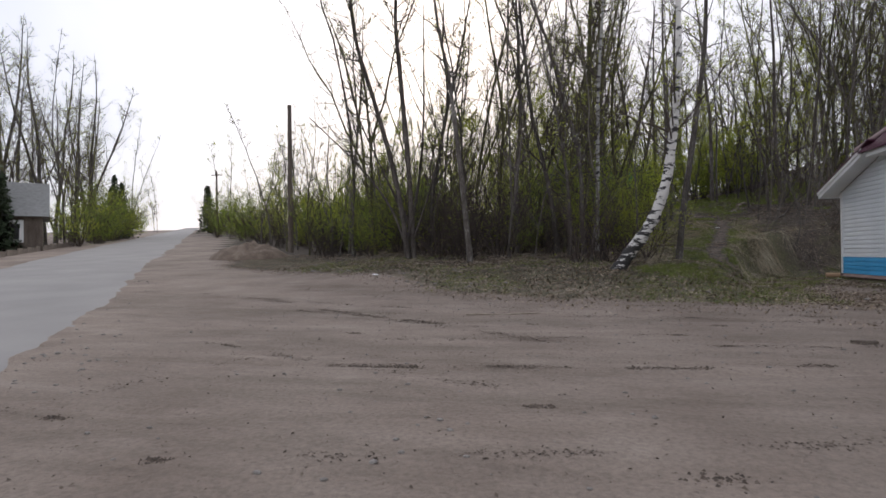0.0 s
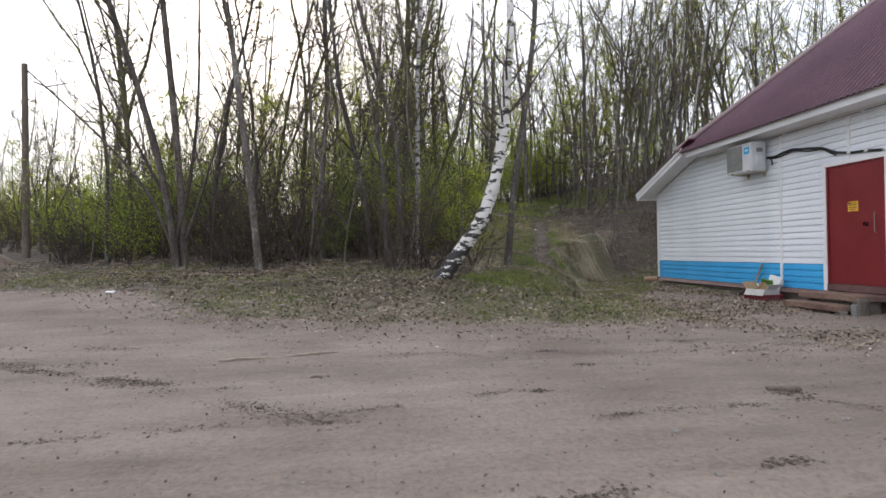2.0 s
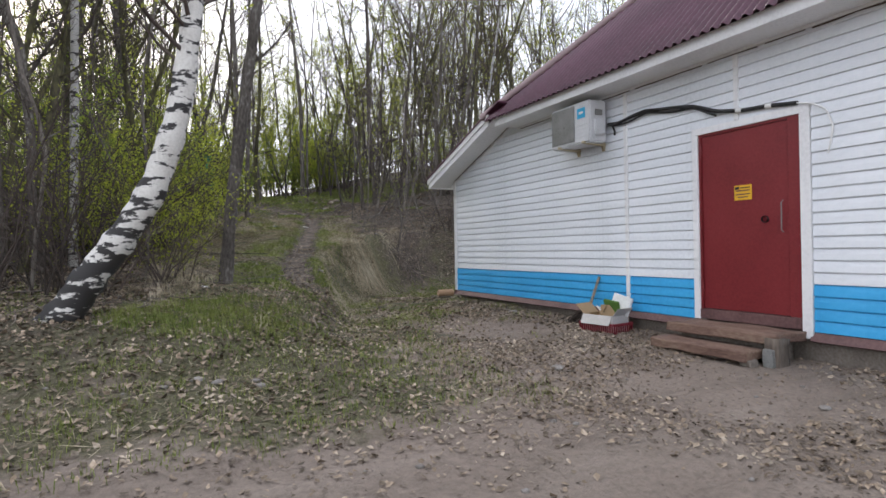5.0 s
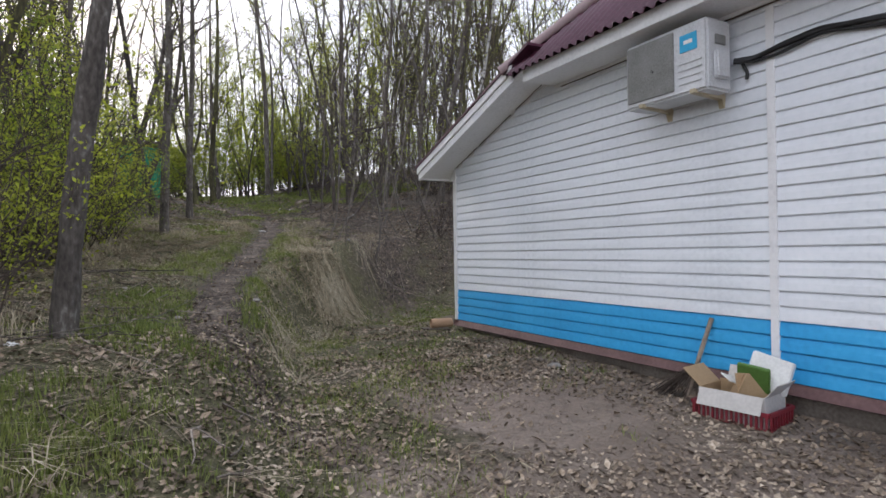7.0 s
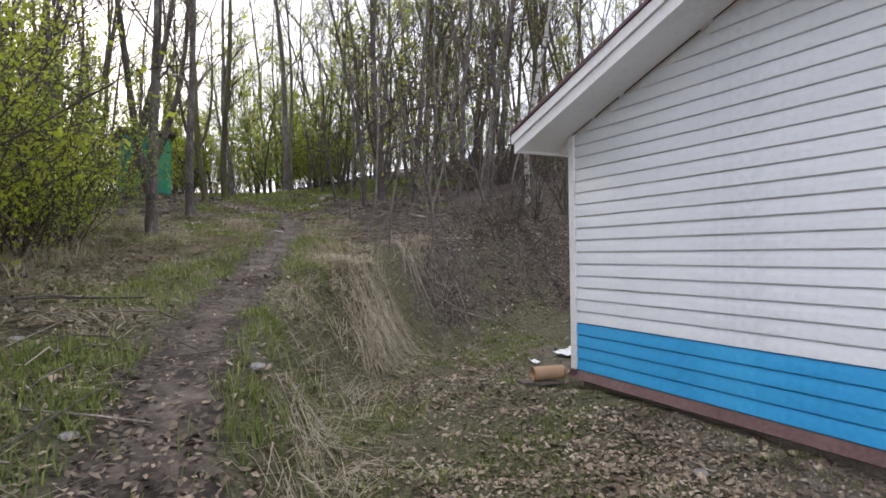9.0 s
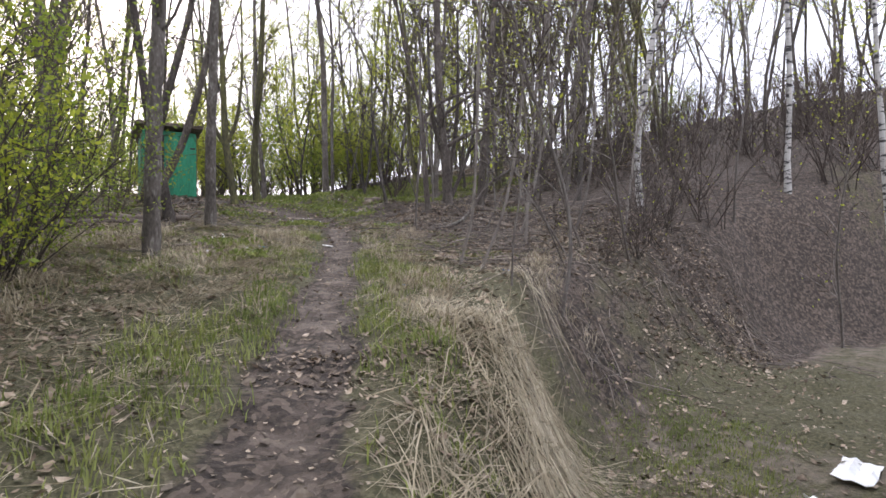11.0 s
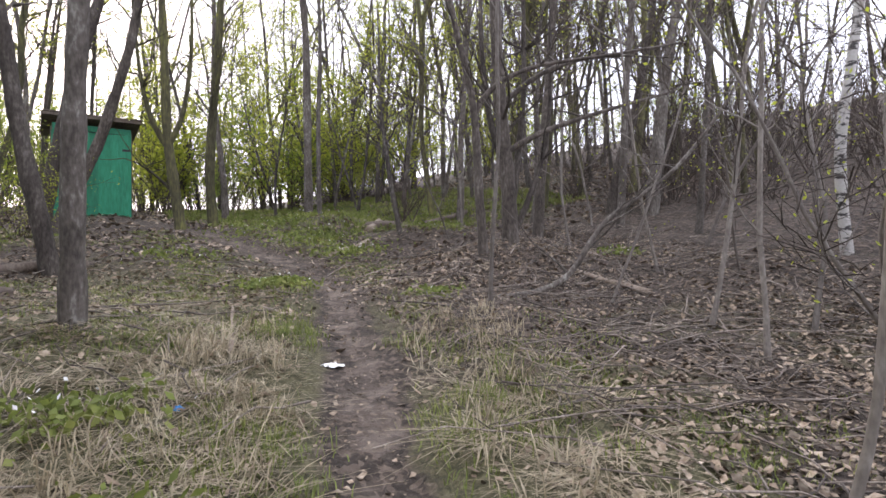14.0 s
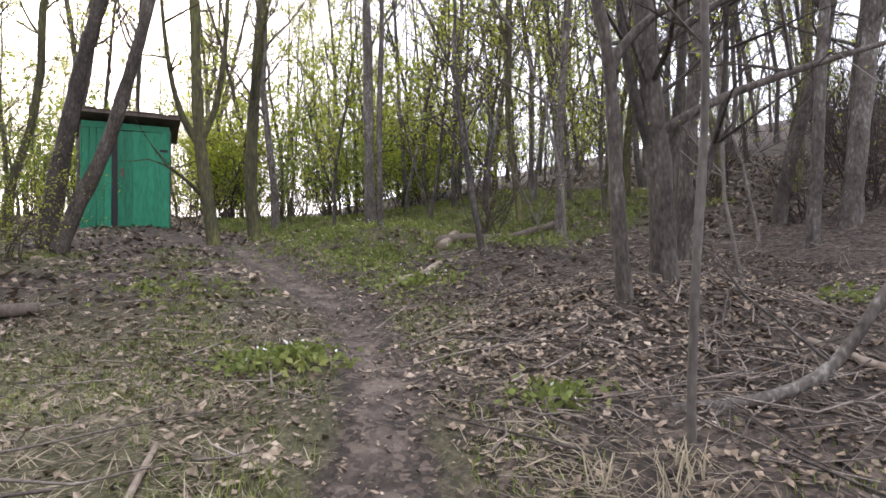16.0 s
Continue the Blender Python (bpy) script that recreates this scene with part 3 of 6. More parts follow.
    # door: frame, leaf and fittings
    door = part("door", box(WX + .004, WX + .05, DOOR_S + .13, DOOR_N - .035, DOOR_Z0 + .06, DOOR_Z1 - .03, .004), DOOR_RED, house, "dark red painted steel door, shut")
    part("door_frame", box(WX - .012, WX + .10, DOOR_N - .03, DOOR_N, DOOR_Z0, DOOR_Z1, .003), DOOR_RED, door)
    part("door_frame", box(WX - .012, WX + .10, DOOR_S, DOOR_S + .125, DOOR_Z0, DOOR_Z1, .003), DOOR_RED, door)
    part("door_frame", box(WX - .012, WX + .10, DOOR_S + .125, DOOR_N - .03, DOOR_Z1 - .028, DOOR_Z1, .003), DOOR_RED, door)
    part("threshold", box(WX - .03, WX + .12, DOOR_S, DOOR_N, DOOR_Z0 - .06, DOOR_Z0 + .055, .006), MAROON, door)
    tube_part("door_handle", [(WX - .01, 11.08, 1.40), (WX - .04, 11.08, 1.42), (WX - .04, 11.08, 1.70), (WX - .01, 11.08, 1.72)], .006, GRILLE, door, "thin steel pull handle")
    tube_part("lock", [(WX + .005, 11.27, 1.54), (WX - .03, 11.27, 1.54)], .035, BLACK, door, "black lock knob")
    sticker = part("warning_sticker", box(WX - .001, WX + .004, 11.42, 11.62, 1.76, 1.92), STICKER_YELLOW, door, "yellow warning sticker")
    for k, (a, b, z) in enumerate(((11.44, 11.55, 1.885), (11.44, 11.60, 1.855), (11.44, 11.60, 1.815), (11.46, 11.58, 1.785))):
        part("print_bar", box(WX - .004, WX - .001, a, b, z, z + .012), BLACK if k < 1 else MAROON, sticker)
    part("print_bar", box(WX - .004, WX - .001, 11.56, 11.61, 1.875, 1.905), BLACK, sticker)
    for z in (.75, 2.3):
        tube_part("hinge", [(WX - .014, DOOR_N - .035, z), (WX - .014, DOOR_N - .035, z + .12)], .012, DOOR_RED, door)


build_house()


def build_steps():
    t = thing("door_steps", "worn two-tread concrete doorstep with broken end", "steps")
    def rough_box(x0, x1, y0, y1, z0, z1, seed):
        bm = box(x0, x1, y0, y1, z0, z1)
        bmesh.ops.subdivide_edges(bm, edges=bm.edges[:], cuts=5, use_grid_fill=True)
        for v in bm.verts:
            v.co += .016 * noise.noise_vector(v.co * 6 + Vector((seed, 0, 0)))
        return bm
    part("tread", rough_box(7.22, 7.72, 10.86, 12.12, .34, .43, 1), STEP_WOOD, t, "brown worn upper tread", True)
    part("tread", rough_box(6.93, 7.30, 10.98, 12.08, .20, .285, 2), STEP_WOOD, t, "brown worn lower tread", True)
    part("block", rough_box(7.33, 7.70, 10.98, 12.0, .02, .345, 3), CONCRETE, t, "", True)
    part("block", rough_box(7.05, 7.34, 11.3, 12.0, .02, .205, 4), CONCRETE, t, "", True)
    part("post", rough_box(7.18, 7.34, 10.80, 10.93, .0, .40, 5), OLD_WOOD, t, "crumbling grey end post", True)
    part("post", rough_box(6.98, 7.10, 10.94, 11.06, .0, .21, 6), CONCRETE, t, "", True)
    part("plate", rough_box(7.14, 7.20, 10.83, 10.92, .05, .30, 7), GRILLE, t, "dull grey metal plate")


build_steps()


def build_aircon():
    t = thing("air_conditioner", "weathered white outdoor air conditioner unit on wall brackets", "air conditioner")
    x0, x1, y0, y1, z0, z1 = 7.36, 7.66, 13.47, 14.31, 2.715, 3.29
    part("casing", box(x0, x1, y0, y1, z0, z1, .02), PLASTIC_GREY, t, "", False)
    g = part("grille", box(x0 - .012, x0 + .004, 13.78, y1 - .03, z0 + .05, z1 - .03, .005), GRILLE, t, "dirty grey fan grille")
    for k in range(24):
        z = z0 + .065 + k * .019
        part("slat", box(x0 - .0145, x0 - .011, 13.79, y1 - .04, z, z + .004), GRILLE, g)
    tube_part("fan_hub", [(x0 - .018, 14.0, 2.99), (x0 - .01, 14.0, 2.99)], .012, BLACK, t)
    part("label", box(x0 - .006, x0 + .003, 13.56, 13.72, 3.06, 3.20), STICKER_BLUE, t, "blue maker's label")
    part("logo_bar", box(x0 - .009, x0 - .005, 13.60, 13.68, 3.12, 3.15), PALE, t)
    for k in range(4):
        part("rib", box(x0 - .008, x0 + .003, 13.52, 13.74, 2.80 + k * .055, 2.815 + k * .055), PLASTIC_GREY, t)
    part("valve_cover", box(7.42, 7.58, y0 - .05, y0 + .004, 2.80, 3.02, .015), PLASTIC_GREY, t)
    part("handle_recess", box(7.45, 7.58, y0 - .012, y0 + .004, 3.08, 3.16, .006), GRILLE, t)
    for y in (13.60, 14.12):
        part("bracket", prism([(7.34, 2.738), (7.74, 2.738), (7.74, 2.62), (7.71, 2.62), (7.69, 2.69), (7.34, 2.705)], 1, y - .022, y + .022), STRAW_PLASTIC, t, "yellowed metal wall bracket")


build_aircon()


def sag(points, n=8):
    """A smooth line through a few points."""
    p = np.array(points, float)
    k = np.linspace(0, len(p) - 1, n * (len(p) - 1) + 1)
    lin = np.stack([np.interp(k, np.arange(len(p)), p[:, i]) for i in range(3)], -1)
    for _ in range(3):
        lin[1:-1] = (lin[:-2] + 2 * lin[1:-1] + lin[2:]) / 4
    return lin


def build_cables():
    t = thing("cable_bundle", "black taped cable bundle strung along the siding", "cable")
    x = WX - .04
    main = [(x - .05, 13.44, 2.96), (x, 13.3, 2.95), (x, 13.1, 2.98), (x, 12.8, 3.0), (x, 12.4, 2.95), (x, 12.1, 2.90), (x, 11.8, 2.77), (x, 11.5, 2.71), (x, 11.19, 2.69), (x, 10.9, 2.65)]
    tube_part("cable", sag(main), .021, BLACK, t)
    tube_part("cable", sag([(a, b, c - .035 + .02 * math.sin(b * 9)) for a, b, c in main[:7]]), .013, BLACK, t)
    tube_part("cable", sag([(a - .01, b, c + .022 * math.sin(b * 5)) for a, b, c in main[:6]]), .012, BLACK, t)
    tube_part("tape", [(x, 11.55, 2.722), (x, 11.48, 2.71)], .027, PALE, t, "pale tape wrap")
    tube_part("tape", [(x, 11.22, 2.692), (x, 11.15, 2.685)], .027, PALE, t, "pale tape wrap")
    tube_part("tail", sag([(x, 13.4, 2.93), (x, 13.36, 2.85), (x, 13.37, 2.80)]), .014, BLACK, t)
    w = thing("white_wire", "thin white wire looping down beside the door", "wire")
    tube_part("wire", sag([(x, 10.92, 2.65), (x, 10.78, 2.62), (x, 10.64, 2.54), (x + .005, 10.58, 2.36), (x + .005, 10.63, 2.12)]), .008, PALE, w)


build_cables()


def build_crate():
    z = .155
    t = thing("plastic_crate", "dark red slatted plastic crate standing by the wall", "crate", pose(7.36, 13.24, z, 0, 0, 8))
    L, W, H = .28, .19, .15
    part("bottom", box(-W, W, -L, L, .0, .012), CRATE_RED, t)
    for a in (-1, 1):
        part("rim", box(a * W - .012, a * W + .012, -L, L, H - .03, H, .004), CRATE_RED, t)
        part("rim", box(-W, W, a * L - .012, a * L + .012, H - .03, H, .004), CRATE_RED, t)
        part("foot_rail", box(a * W - .010, a * W + .010, -L, L, .0, .035, .003), CRATE_RED, t)
        part("foot_rail", box(-W, W, a * L - .010, a * L + .010, .0, .035, .003), CRATE_RED, t)
        for k in range(16):
            y = -L + .02 + k * (2 * L - .04) / 15
            part("slat", box(a * W - .006, a * W + .006, y - .008, y + .008, .03, H - .025), CRATE_RED, t)
        for k in range(9):
            x = -W + .02 + k * (2 * W - .04) / 8
            part("slat", box(x - .008, x + .008, a * L - .006, a * L + .006, .03, H - .025), CRATE_RED, t)
    c = thing("cardboard_box", "open pale cardboard box with splayed flaps full of rubbish", "box", pose(7.36, 13.24, z + .016, 0, 0, 8))
    part("side", box(-.165, -.158, -.24, .24, .0, .23), CARD_PALE, c)
    part("side", box(.158, .165, -.24, .24, .0, .25), CARD, c)
    part("side", box(-.158, .158, -.24, -.233, .0, .23), CARD_PALE, c)
    part("side", box(-.158, .158, .233, .24, .0, .23), CARD, c)
    for m, w, d in ((pose(-.165, 0, .23, 0, -155, 0), .13, .23), (pose(.16, -.02, .25, 0, 25, 0), .12, .2)):
        f = part("flap", box(-.003, .003, -d, d, 0, w), CARD_PALE, c)
        f.matrix_local = m
    f = part("flap", box(-.15, .15, -.003, .003, 0, .12), CARD_PALE, c)
    f.matrix_local = pose(0, -.24, .23, 38, 0, 0)
    f = part("flap", box(-.15, .15, -.003, .003, 0, .18), CARD, c)
    f.matrix_local = pose(0, .24, .23, -48, 0, 0)
    f = part("flap", box(-.14, .14, -.003, .003, 0, .20), CARD, c)
    f.matrix_local = pose(-.04, .05, .16, 24, 8, 35)
    f = part("flap", box(-.12, .12, -.003, .003, 0, .19), CARD, c)
    f.matrix_local = pose(-.02, -.10, .17, -18, 4, -30)
    b = tagged(part("foam_box_lid", box(-.025, .025, -.15, .15, -.12, .13, .008), PALE, None), "white foam packing tray leaning in the box", "packaging")
    b.matrix_world = pose(7.52, 13.12, z + .36, 12, 12, 6)
    b = tagged(part("green_packet", box(-.02, .02, -.11, .11, -.10, .10, .006), GREEN_CARD, None), "crumpled green packet sticking out of the box", "packet")
    b.matrix_world = pose(7.42, 13.18, z + .33, 8, -20, 12)
    b = tagged(part("paper_scrap", box(-.06, .06, -.05, .05, -.004, .004), PAPER, None), "white crumpled paper scrap", "paper")
    b.matrix_world = pose(7.38, 13.34, z + .30, 30, 20, 0)
    s = thing("stick", "mottled yellow-brown stick leaning on the wall", "stick")
    tube_part("shaft", sag([(7.52, 13.85, .16), (7.58, 13.80, .42), (7.70, 13.72, .86)]), .02, LOG_WOOD, s)
    s2 = thing("broom", "old twig broom leaning in the corner by the crate", "broom")
    h = Heap()
    r = np.random.default_rng(3)
    for k in range(60):
        a = np.array([7.56, 13.80, .45])
        e = np.array([7.40 + r.normal(0, .08), 14.02 + r.normal(0, .09), .17])
        h.put(*tube(sag([a + r.normal(0, .01, 3), (a + e) / 2 + r.normal(0, .02, 3), e], 3), .003, 3))
    part("brush_head", h.mesh("twigs", [TWIG]), None, s2)


build_crate()


def build_pipe():
    t = thing("pipe_offcut", "beige clay pipe offcut lying by the house corner", "pipe")
    h = Heap()
    h.put(*tube([(7.42, 18.36, .36), (7.72, 18.30, .36), (7.74, 18.30, .36), (7.74, 18.30, .36), (7.42, 18.36, .36)], [.07, .07, .07, .058, .058], 14))
    part("shell", h.mesh("pipe", [TERRACOTTA]), None, t)
    b = tagged(part("board_offcut", box(-.22, .22, -.09, .09, -.012, .012, .004), OLD_WOOD, None), "short weathered board under the pipe", "board")
    b.matrix_world = pose(7.5, 18.36, .272, 0, 3, -12)
    for x, y, s, rz in ((9.0, 19.7, .22, 20), (8.3, 19.55, .08, 80), (8.15, 19.3, .06, 30)):
        bm = bmesh.new()
        bmesh.ops.create_grid(bm, x_segments=6, y_segments=6, size=s)
        for v in bm.verts:
            v.co.z = .05 * noise.noise(v.co * 9 + Vector((x, y, 0)))
            v.co.y *= .6
        bmesh.ops.solidify(bm, geom=bm.faces[:], thickness=.006)
        o = tagged(part("paper_scrap", bm, PAPER, None), "crumpled white plastic sheet on the ground", "litter")
        o.matrix_world = pose(x, y, float(ground_z(x, y)) + .03, 4, -3, rz)


build_pipe()


# ---- green privy ----
def build_privy():
    gx, gy = 3.72, 39.1
    z = float(ground_z(gx, gy)) - .18
    t = thing("outdoor_toilet", "small green-painted plank privy with door ajar", "toilet hut", pose(gx, gy, z, 0, 0, 8.5) @ Matrix.Diagonal((1.1, 1.1, 1.14, 1)))
    # local x to the right along the front, y backward
    W, D, H = .76, .60, 2.05
    r = random.Random(5)
    def planks(n, width, place, height, name="plank"):
        for k in range(n):
            o = part(name, box(-width / n / 2 + .004, width / n / 2 - .004, -.011, .011, 0, height - r.uniform(0, .03), .003), WC_GREEN, t)
            o.matrix_local = place(-width / 2 + (k + .5) * width / n)
    planks(8, 1.2, lambda s: pose(-W, s, 0, 0, 0, 90), H - .12)
    planks(8, 1.2, lambda s: pose(W, s, 0, 0, 0, 90), H - .02)
    planks(10, 1.5, lambda s: pose(s, D, 0), H - .04)
    planks(4, .50, lambda s: pose(-W + .26 + s, -D, 0), H - .06)
    door = part("door", box(-.45, .45, -.008, .008, .1, 1.9), WC_GREEN, t, "green plank door")
    door.matrix_local = pose(.30, -D - .05, 0, 0, 0, -4)
    for k in range(7):
        part("plank", box(-.44 + k * .127, -.44 + k * .127 + .121, -.022, -.009, .05, 1.93 - r.uniform(0, .02), .003), WC_GREEN, door)
    part("latch", box(-.40, -.34, -.035, -.02, 1.05, 1.2), OLD_WOOD, door)
    part("hinge", box(.28, .43, -.03, -.021, 1.55, 1.6), BLACK, door)
    for x in (-W, W):
        for y in (-D, D):
            part("post", box(x - .03, x + .03, y + (.03 if y < 0 else -.09), y + (.09 if y < 0 else -.03), -.1, H - .06), OLD_WOOD, t)
    part("lintel", box(-W, W, -D - .03, -D + .02, 1.94, 2.06, .004), WC_GREEN, t)
    # black sheet behind the opening, painting in the shade of the inside
    part("dark_gap", box(-.25, -.13, -D + .03, -D + .04, .05, 1.92), BLACK, t)
    roof = part("roof", prism([(-.85, H + .12), (.80, H - .06), (.80, H), (-.85, H + .18)], 0, -.96, .94), OLD_WOOD, t, "dark warped felt roof")
    for k in range(8):
        o = part("roof_board", box(-.12, .12, -.86, .84, -.012, .012, .003), OLD_WOOD, roof)
        o.matrix_local = pose(-.84 + k * .24, 0, H + .105 + r.uniform(-.01, .012), -6.2, r.uniform(-3, 3), r.uniform(-2, 2))


build_privy()


# ---- trees ----
def along(a, side):
    """The place a metres along the road and that far to the right of its right edge."""
    p = ROAD_A + ROAD_DIR * a + np.array([ROAD_DIR[1], -ROAD_DIR[0]]) * side
    return float(p[0]), float(p[1])


def unit(v):
    return v / (np.linalg.norm(v) + 1e-9)


def grow_line(r, start, aim, length, steps, wander, lift=0.0):
    """A wandering line of points from start, bending upward by lift."""
    p, d, pts = np.array(start, float), unit(np.array(aim, float)), [np.array(start, float)]
    for _ in range(steps):
        d = unit(d + r.normal(0, wander, 3) + np.array([0, 0, lift]))
        p = p + d * length / steps
        pts.append(p)
    return np.array(pts)


def leaves_at(h, r, spots, size, index):
    n = len(spots)
    if not n:
        return
    a, b = r.normal(size=(n, 3)), r.normal(size=(n, 3))
    a /= np.linalg.norm(a, axis=1)[:, None]
    b -= a * (a * b).sum(1)[:, None]
    b /= np.linalg.norm(b, axis=1)[:, None]
    s = size * r.uniform(.6, 1.3, (n, 1))
    v = np.stack([spots - a * s, spots + b * s * .55, spots + a * s, spots - b * s * .55], 1).reshape(-1, 3)
    h.put(v, np.arange(4 * n).reshape(-1, 4), index)


def fine_twigs(heap, r, start, along_d, length, radius):
    """Thin tapering twigs from many starts, each with a side shoot; returns their tips."""
    n = len(start)
    d = along_d + r.normal(0, .6, (n, 3)) + np.array([0, 0, .2])
    d /= np.linalg.norm(d, axis=1)[:, None]
    mid, tips = start + d * length * .5, None
    d2 = d + r.normal(0, .3, (n, 3))
    end = mid + d2 / np.linalg.norm(d2, axis=1)[:, None] * length * .5
    d3 = d + r.normal(0, .7, (n, 3))
    shoot = mid + d3 / np.linalg.norm(d3, axis=1)[:, None] * length * .45
    for a, b, ra, rb in ((start, mid, radius, radius * .75), (mid, end, radius * .75, radius * .4), (mid, shoot, radius * .6, radius * .35)):
        w = np.cross(b - a, r.normal(size=(n, 3)))
        w /= np.linalg.norm(w, axis=1)[:, None] + 1e-9
        v = np.stack([a - w * ra, a + w * ra, b + w * rb, b - w * rb], 1).reshape(-1, 3)
        heap.put(v, np.arange(4 * n).reshape(-1, 4), 0)
    return np.concatenate([mid, end, shoot])


def make_tree(seed, tall, r0, leaves=300, first=.3, limbs=22, reach=1.9, wander=.05, lean=(0, 0), fork=0.0, bark=None, line=None, leaf_size=.045, leaf_mat=None, twigs=5, up=.9):
    """A tree at the origin: its trunk with limbs, and its crown of twigs and leaves."""
    r = np.random.default_rng(seed)
    bark = bark or BARK
    wood, crown = Heap(), Heap()
    stems = []
    if line is None:
        line = grow_line(r, (0, 0, -.25), (lean[0], lean[1], 1), tall, 12, wander * .55, .03)
    line = np.asarray(line, float)
    k = np.linspace(0, 1, len(line))
    rad = r0 * (1 - k) ** .75 * .96 + .008
    rad *= 1 + .07 * np.sin(np.arange(len(line)) * 2.3 + seed) + .05 * np.sin(np.arange(len(line)) * 5.1)
    rad[0] *= 1.35
    stems.append((line, rad))
    if fork:
        i = max(2, int(fork * len(line)))
        side = r.normal(size=2)
        aim = np.array([side[0] * .3, side[1] * .3, 1])
        l2 = grow_line(r, line[i], aim, tall * (1 - fork) * .95, 9, wander * .7, .05)
        stems.append((l2, rad[i] * .8 * (1 - np.linspace(0, 1, 10)) ** .8 + .007))
    spots = []
    for s, (ln, rd) in enumerate(stems):
        wood.put(*tube(ln, rd, 8 if s == 0 else 6))
        m = limbs if s == 0 else limbs // 2
        for _ in range(m):
            q = r.uniform(first if s == 0 else .15, .97) ** .85
            x = q * (len(ln) - 1)
            i = min(int(x), len(ln) - 2)
            p = ln[i] + (ln[i + 1] - ln[i]) * (x - i)
            a = r.uniform(0, 6.283)
            size = reach * (1.15 - q) * r.uniform(.5, 1.25) + .25
            aim = (math.cos(a), math.sin(a), up * r.uniform(.4, 1.4))
            lb = grow_line(r, p, aim, size, 4, .16, .10)
            rb = min(rd[i] * .5, .010 + .011 * size) * np.array([1, .8, .6, .4, .22])
            crown.put(*tube(lb, rb, 3), 2)
            y = r.uniform(.5, 3.95, twigs)
            j = y.astype(int)
            tp = lb[j] + (lb[j + 1] - lb[j]) * (y - j)[:, None]
            spots.append(fine_twigs(crown, r, tp, (lb[j + 1] - lb[j]) / (size / 4), size * r.uniform(.22, .5, (twigs, 1)), .0062))
    spots = np.concatenate(spots)
    if leaves and len(spots):
        pick = spots[r.integers(0, len(spots), leaves)] + r.normal(0, .06, (leaves, 3))
        leaves_at(crown, r, pick, leaf_size, 1)
    trunk = wood.mesh("trunk", [bark])
    return trunk, crown.mesh("crown", [TWIG, leaf_mat or LEAF, bark if bark not in (BIRCH, GREY_BIRCH) else TWIG], False), line


def put_tree(name, label, meshes, m, group, category="tree"):
    t = thing(name, label, category, m, group)
    a = part("trunk", meshes[0], None, t)
    b = part("crown", meshes[1], None, t)
    return t


def at_ground(x, y, turn=0, size=1.0, tilt=0, tilt_to=0, sink=0.0):
    return pose(x, y, float(ground_z(x, y)) - sink, 0, 0, 0) @ pose(0, 0, 0, 0, 0, tilt_to) @ pose(0, 0, 0, 0, tilt, 0) @ pose(0, 0, 0, 0, 0, turn) @ Matrix.Diagonal((size, size, size, 1))


# the leaning birch at the wood's edge
def build_birch():
    bx, by = 1.33, 14.08
    z0 = float(ground_z(bx, by))
    line = np.array([(-.20, .05, -.12), (.0, .02, .10), (.18, -.03, .40), (.44, -.10, .74), (.72, -.18, 1.19), (.90, -.22, 1.68), (1.05, -.27, 2.28), (1.14, -.30, 3.04), (1.22, -.32, 3.8), (1.29, -.34, 4.6), (1.33, -.2, 6.0), (1.35, .0, 8.0), (1.5, .2, 11.0), (1.6, .3, 14.5)])
    line = sag(line, 5)
    trunk, crown, _ = make_tree(11, 14, .175, 900, .42, 30, 2.6, line=line, bark=BIRCH, leaf_size=.03)
    co = np.zeros(len(trunk.vertices) * 3, np.float32)
    trunk.vertices.foreach_get("co", co)
    z = co.reshape(-1, 3)[:, 2]
    d = trunk.attributes.new("dark", "FLOAT", "POINT")
    d.data.foreach_set("value", (.07 * smooth(.30, .05, z) + .09 * smooth(1.7, .4, z) + .035 - .02 * smooth(2, 5, z)).astype(np.float32))
    t = put_tree("birch_tree", "white birch with black-cracked base and bowed leaning trunk", (trunk, crown), pose(bx, by, z0), "trees")


build_birch()

POLE = [make_tree(100 + k, 11 + (k * 1.7) % 4.5, .050 + .010 * (k % 4), 420, .14, 30, 1.9, .13, fork=(0, .35, 0, .5, .18, .25)[k % 6], bark=(BARK, BARK_MOSS, BARK)[k % 3], twigs=13, leaf_size=.032) for k in range(9)]
BIG = [make_tree(200 + k, 14 + k, .11 + .015 * k, 620, .2, 30, 2.8, .08, fork=(.2, 0, .15, .3)[k % 4], bark=(BARK, BARK_MOSS, BARK)[k % 3], twigs=14) for k in range(4)]
THIN = [make_tree(300 + k, 4.6 + 1.0 * k, .014 + .0025 * k, 130, .12, 16, 1.3, .16, twigs=9, leaf_size=.024, bark=SAPLING_BARK) for k in range(6)]
PALE_BIRCH = [make_tree(350 + k, 11 + k, .07, 260, .35, 20, 1.8, .06, bark=GREY_BIRCH, twigs=12) for k in range(2)]
GREEN = [make_tree(400 + k, 6.5 + 1.4 * k, .045, 2200, .08, 28, 1.9, .12, leaf_size=.034, leaf_mat=LEAF, twigs=12) for k in range(3)]


FAR_TREE = [make_tree(800 + k, 11 + k, .058, 620, .15, 22, 2.2, .11, fork=(0, .3, 0, .2)[k], twigs=10, leaf_size=.045) for k in range(4)]


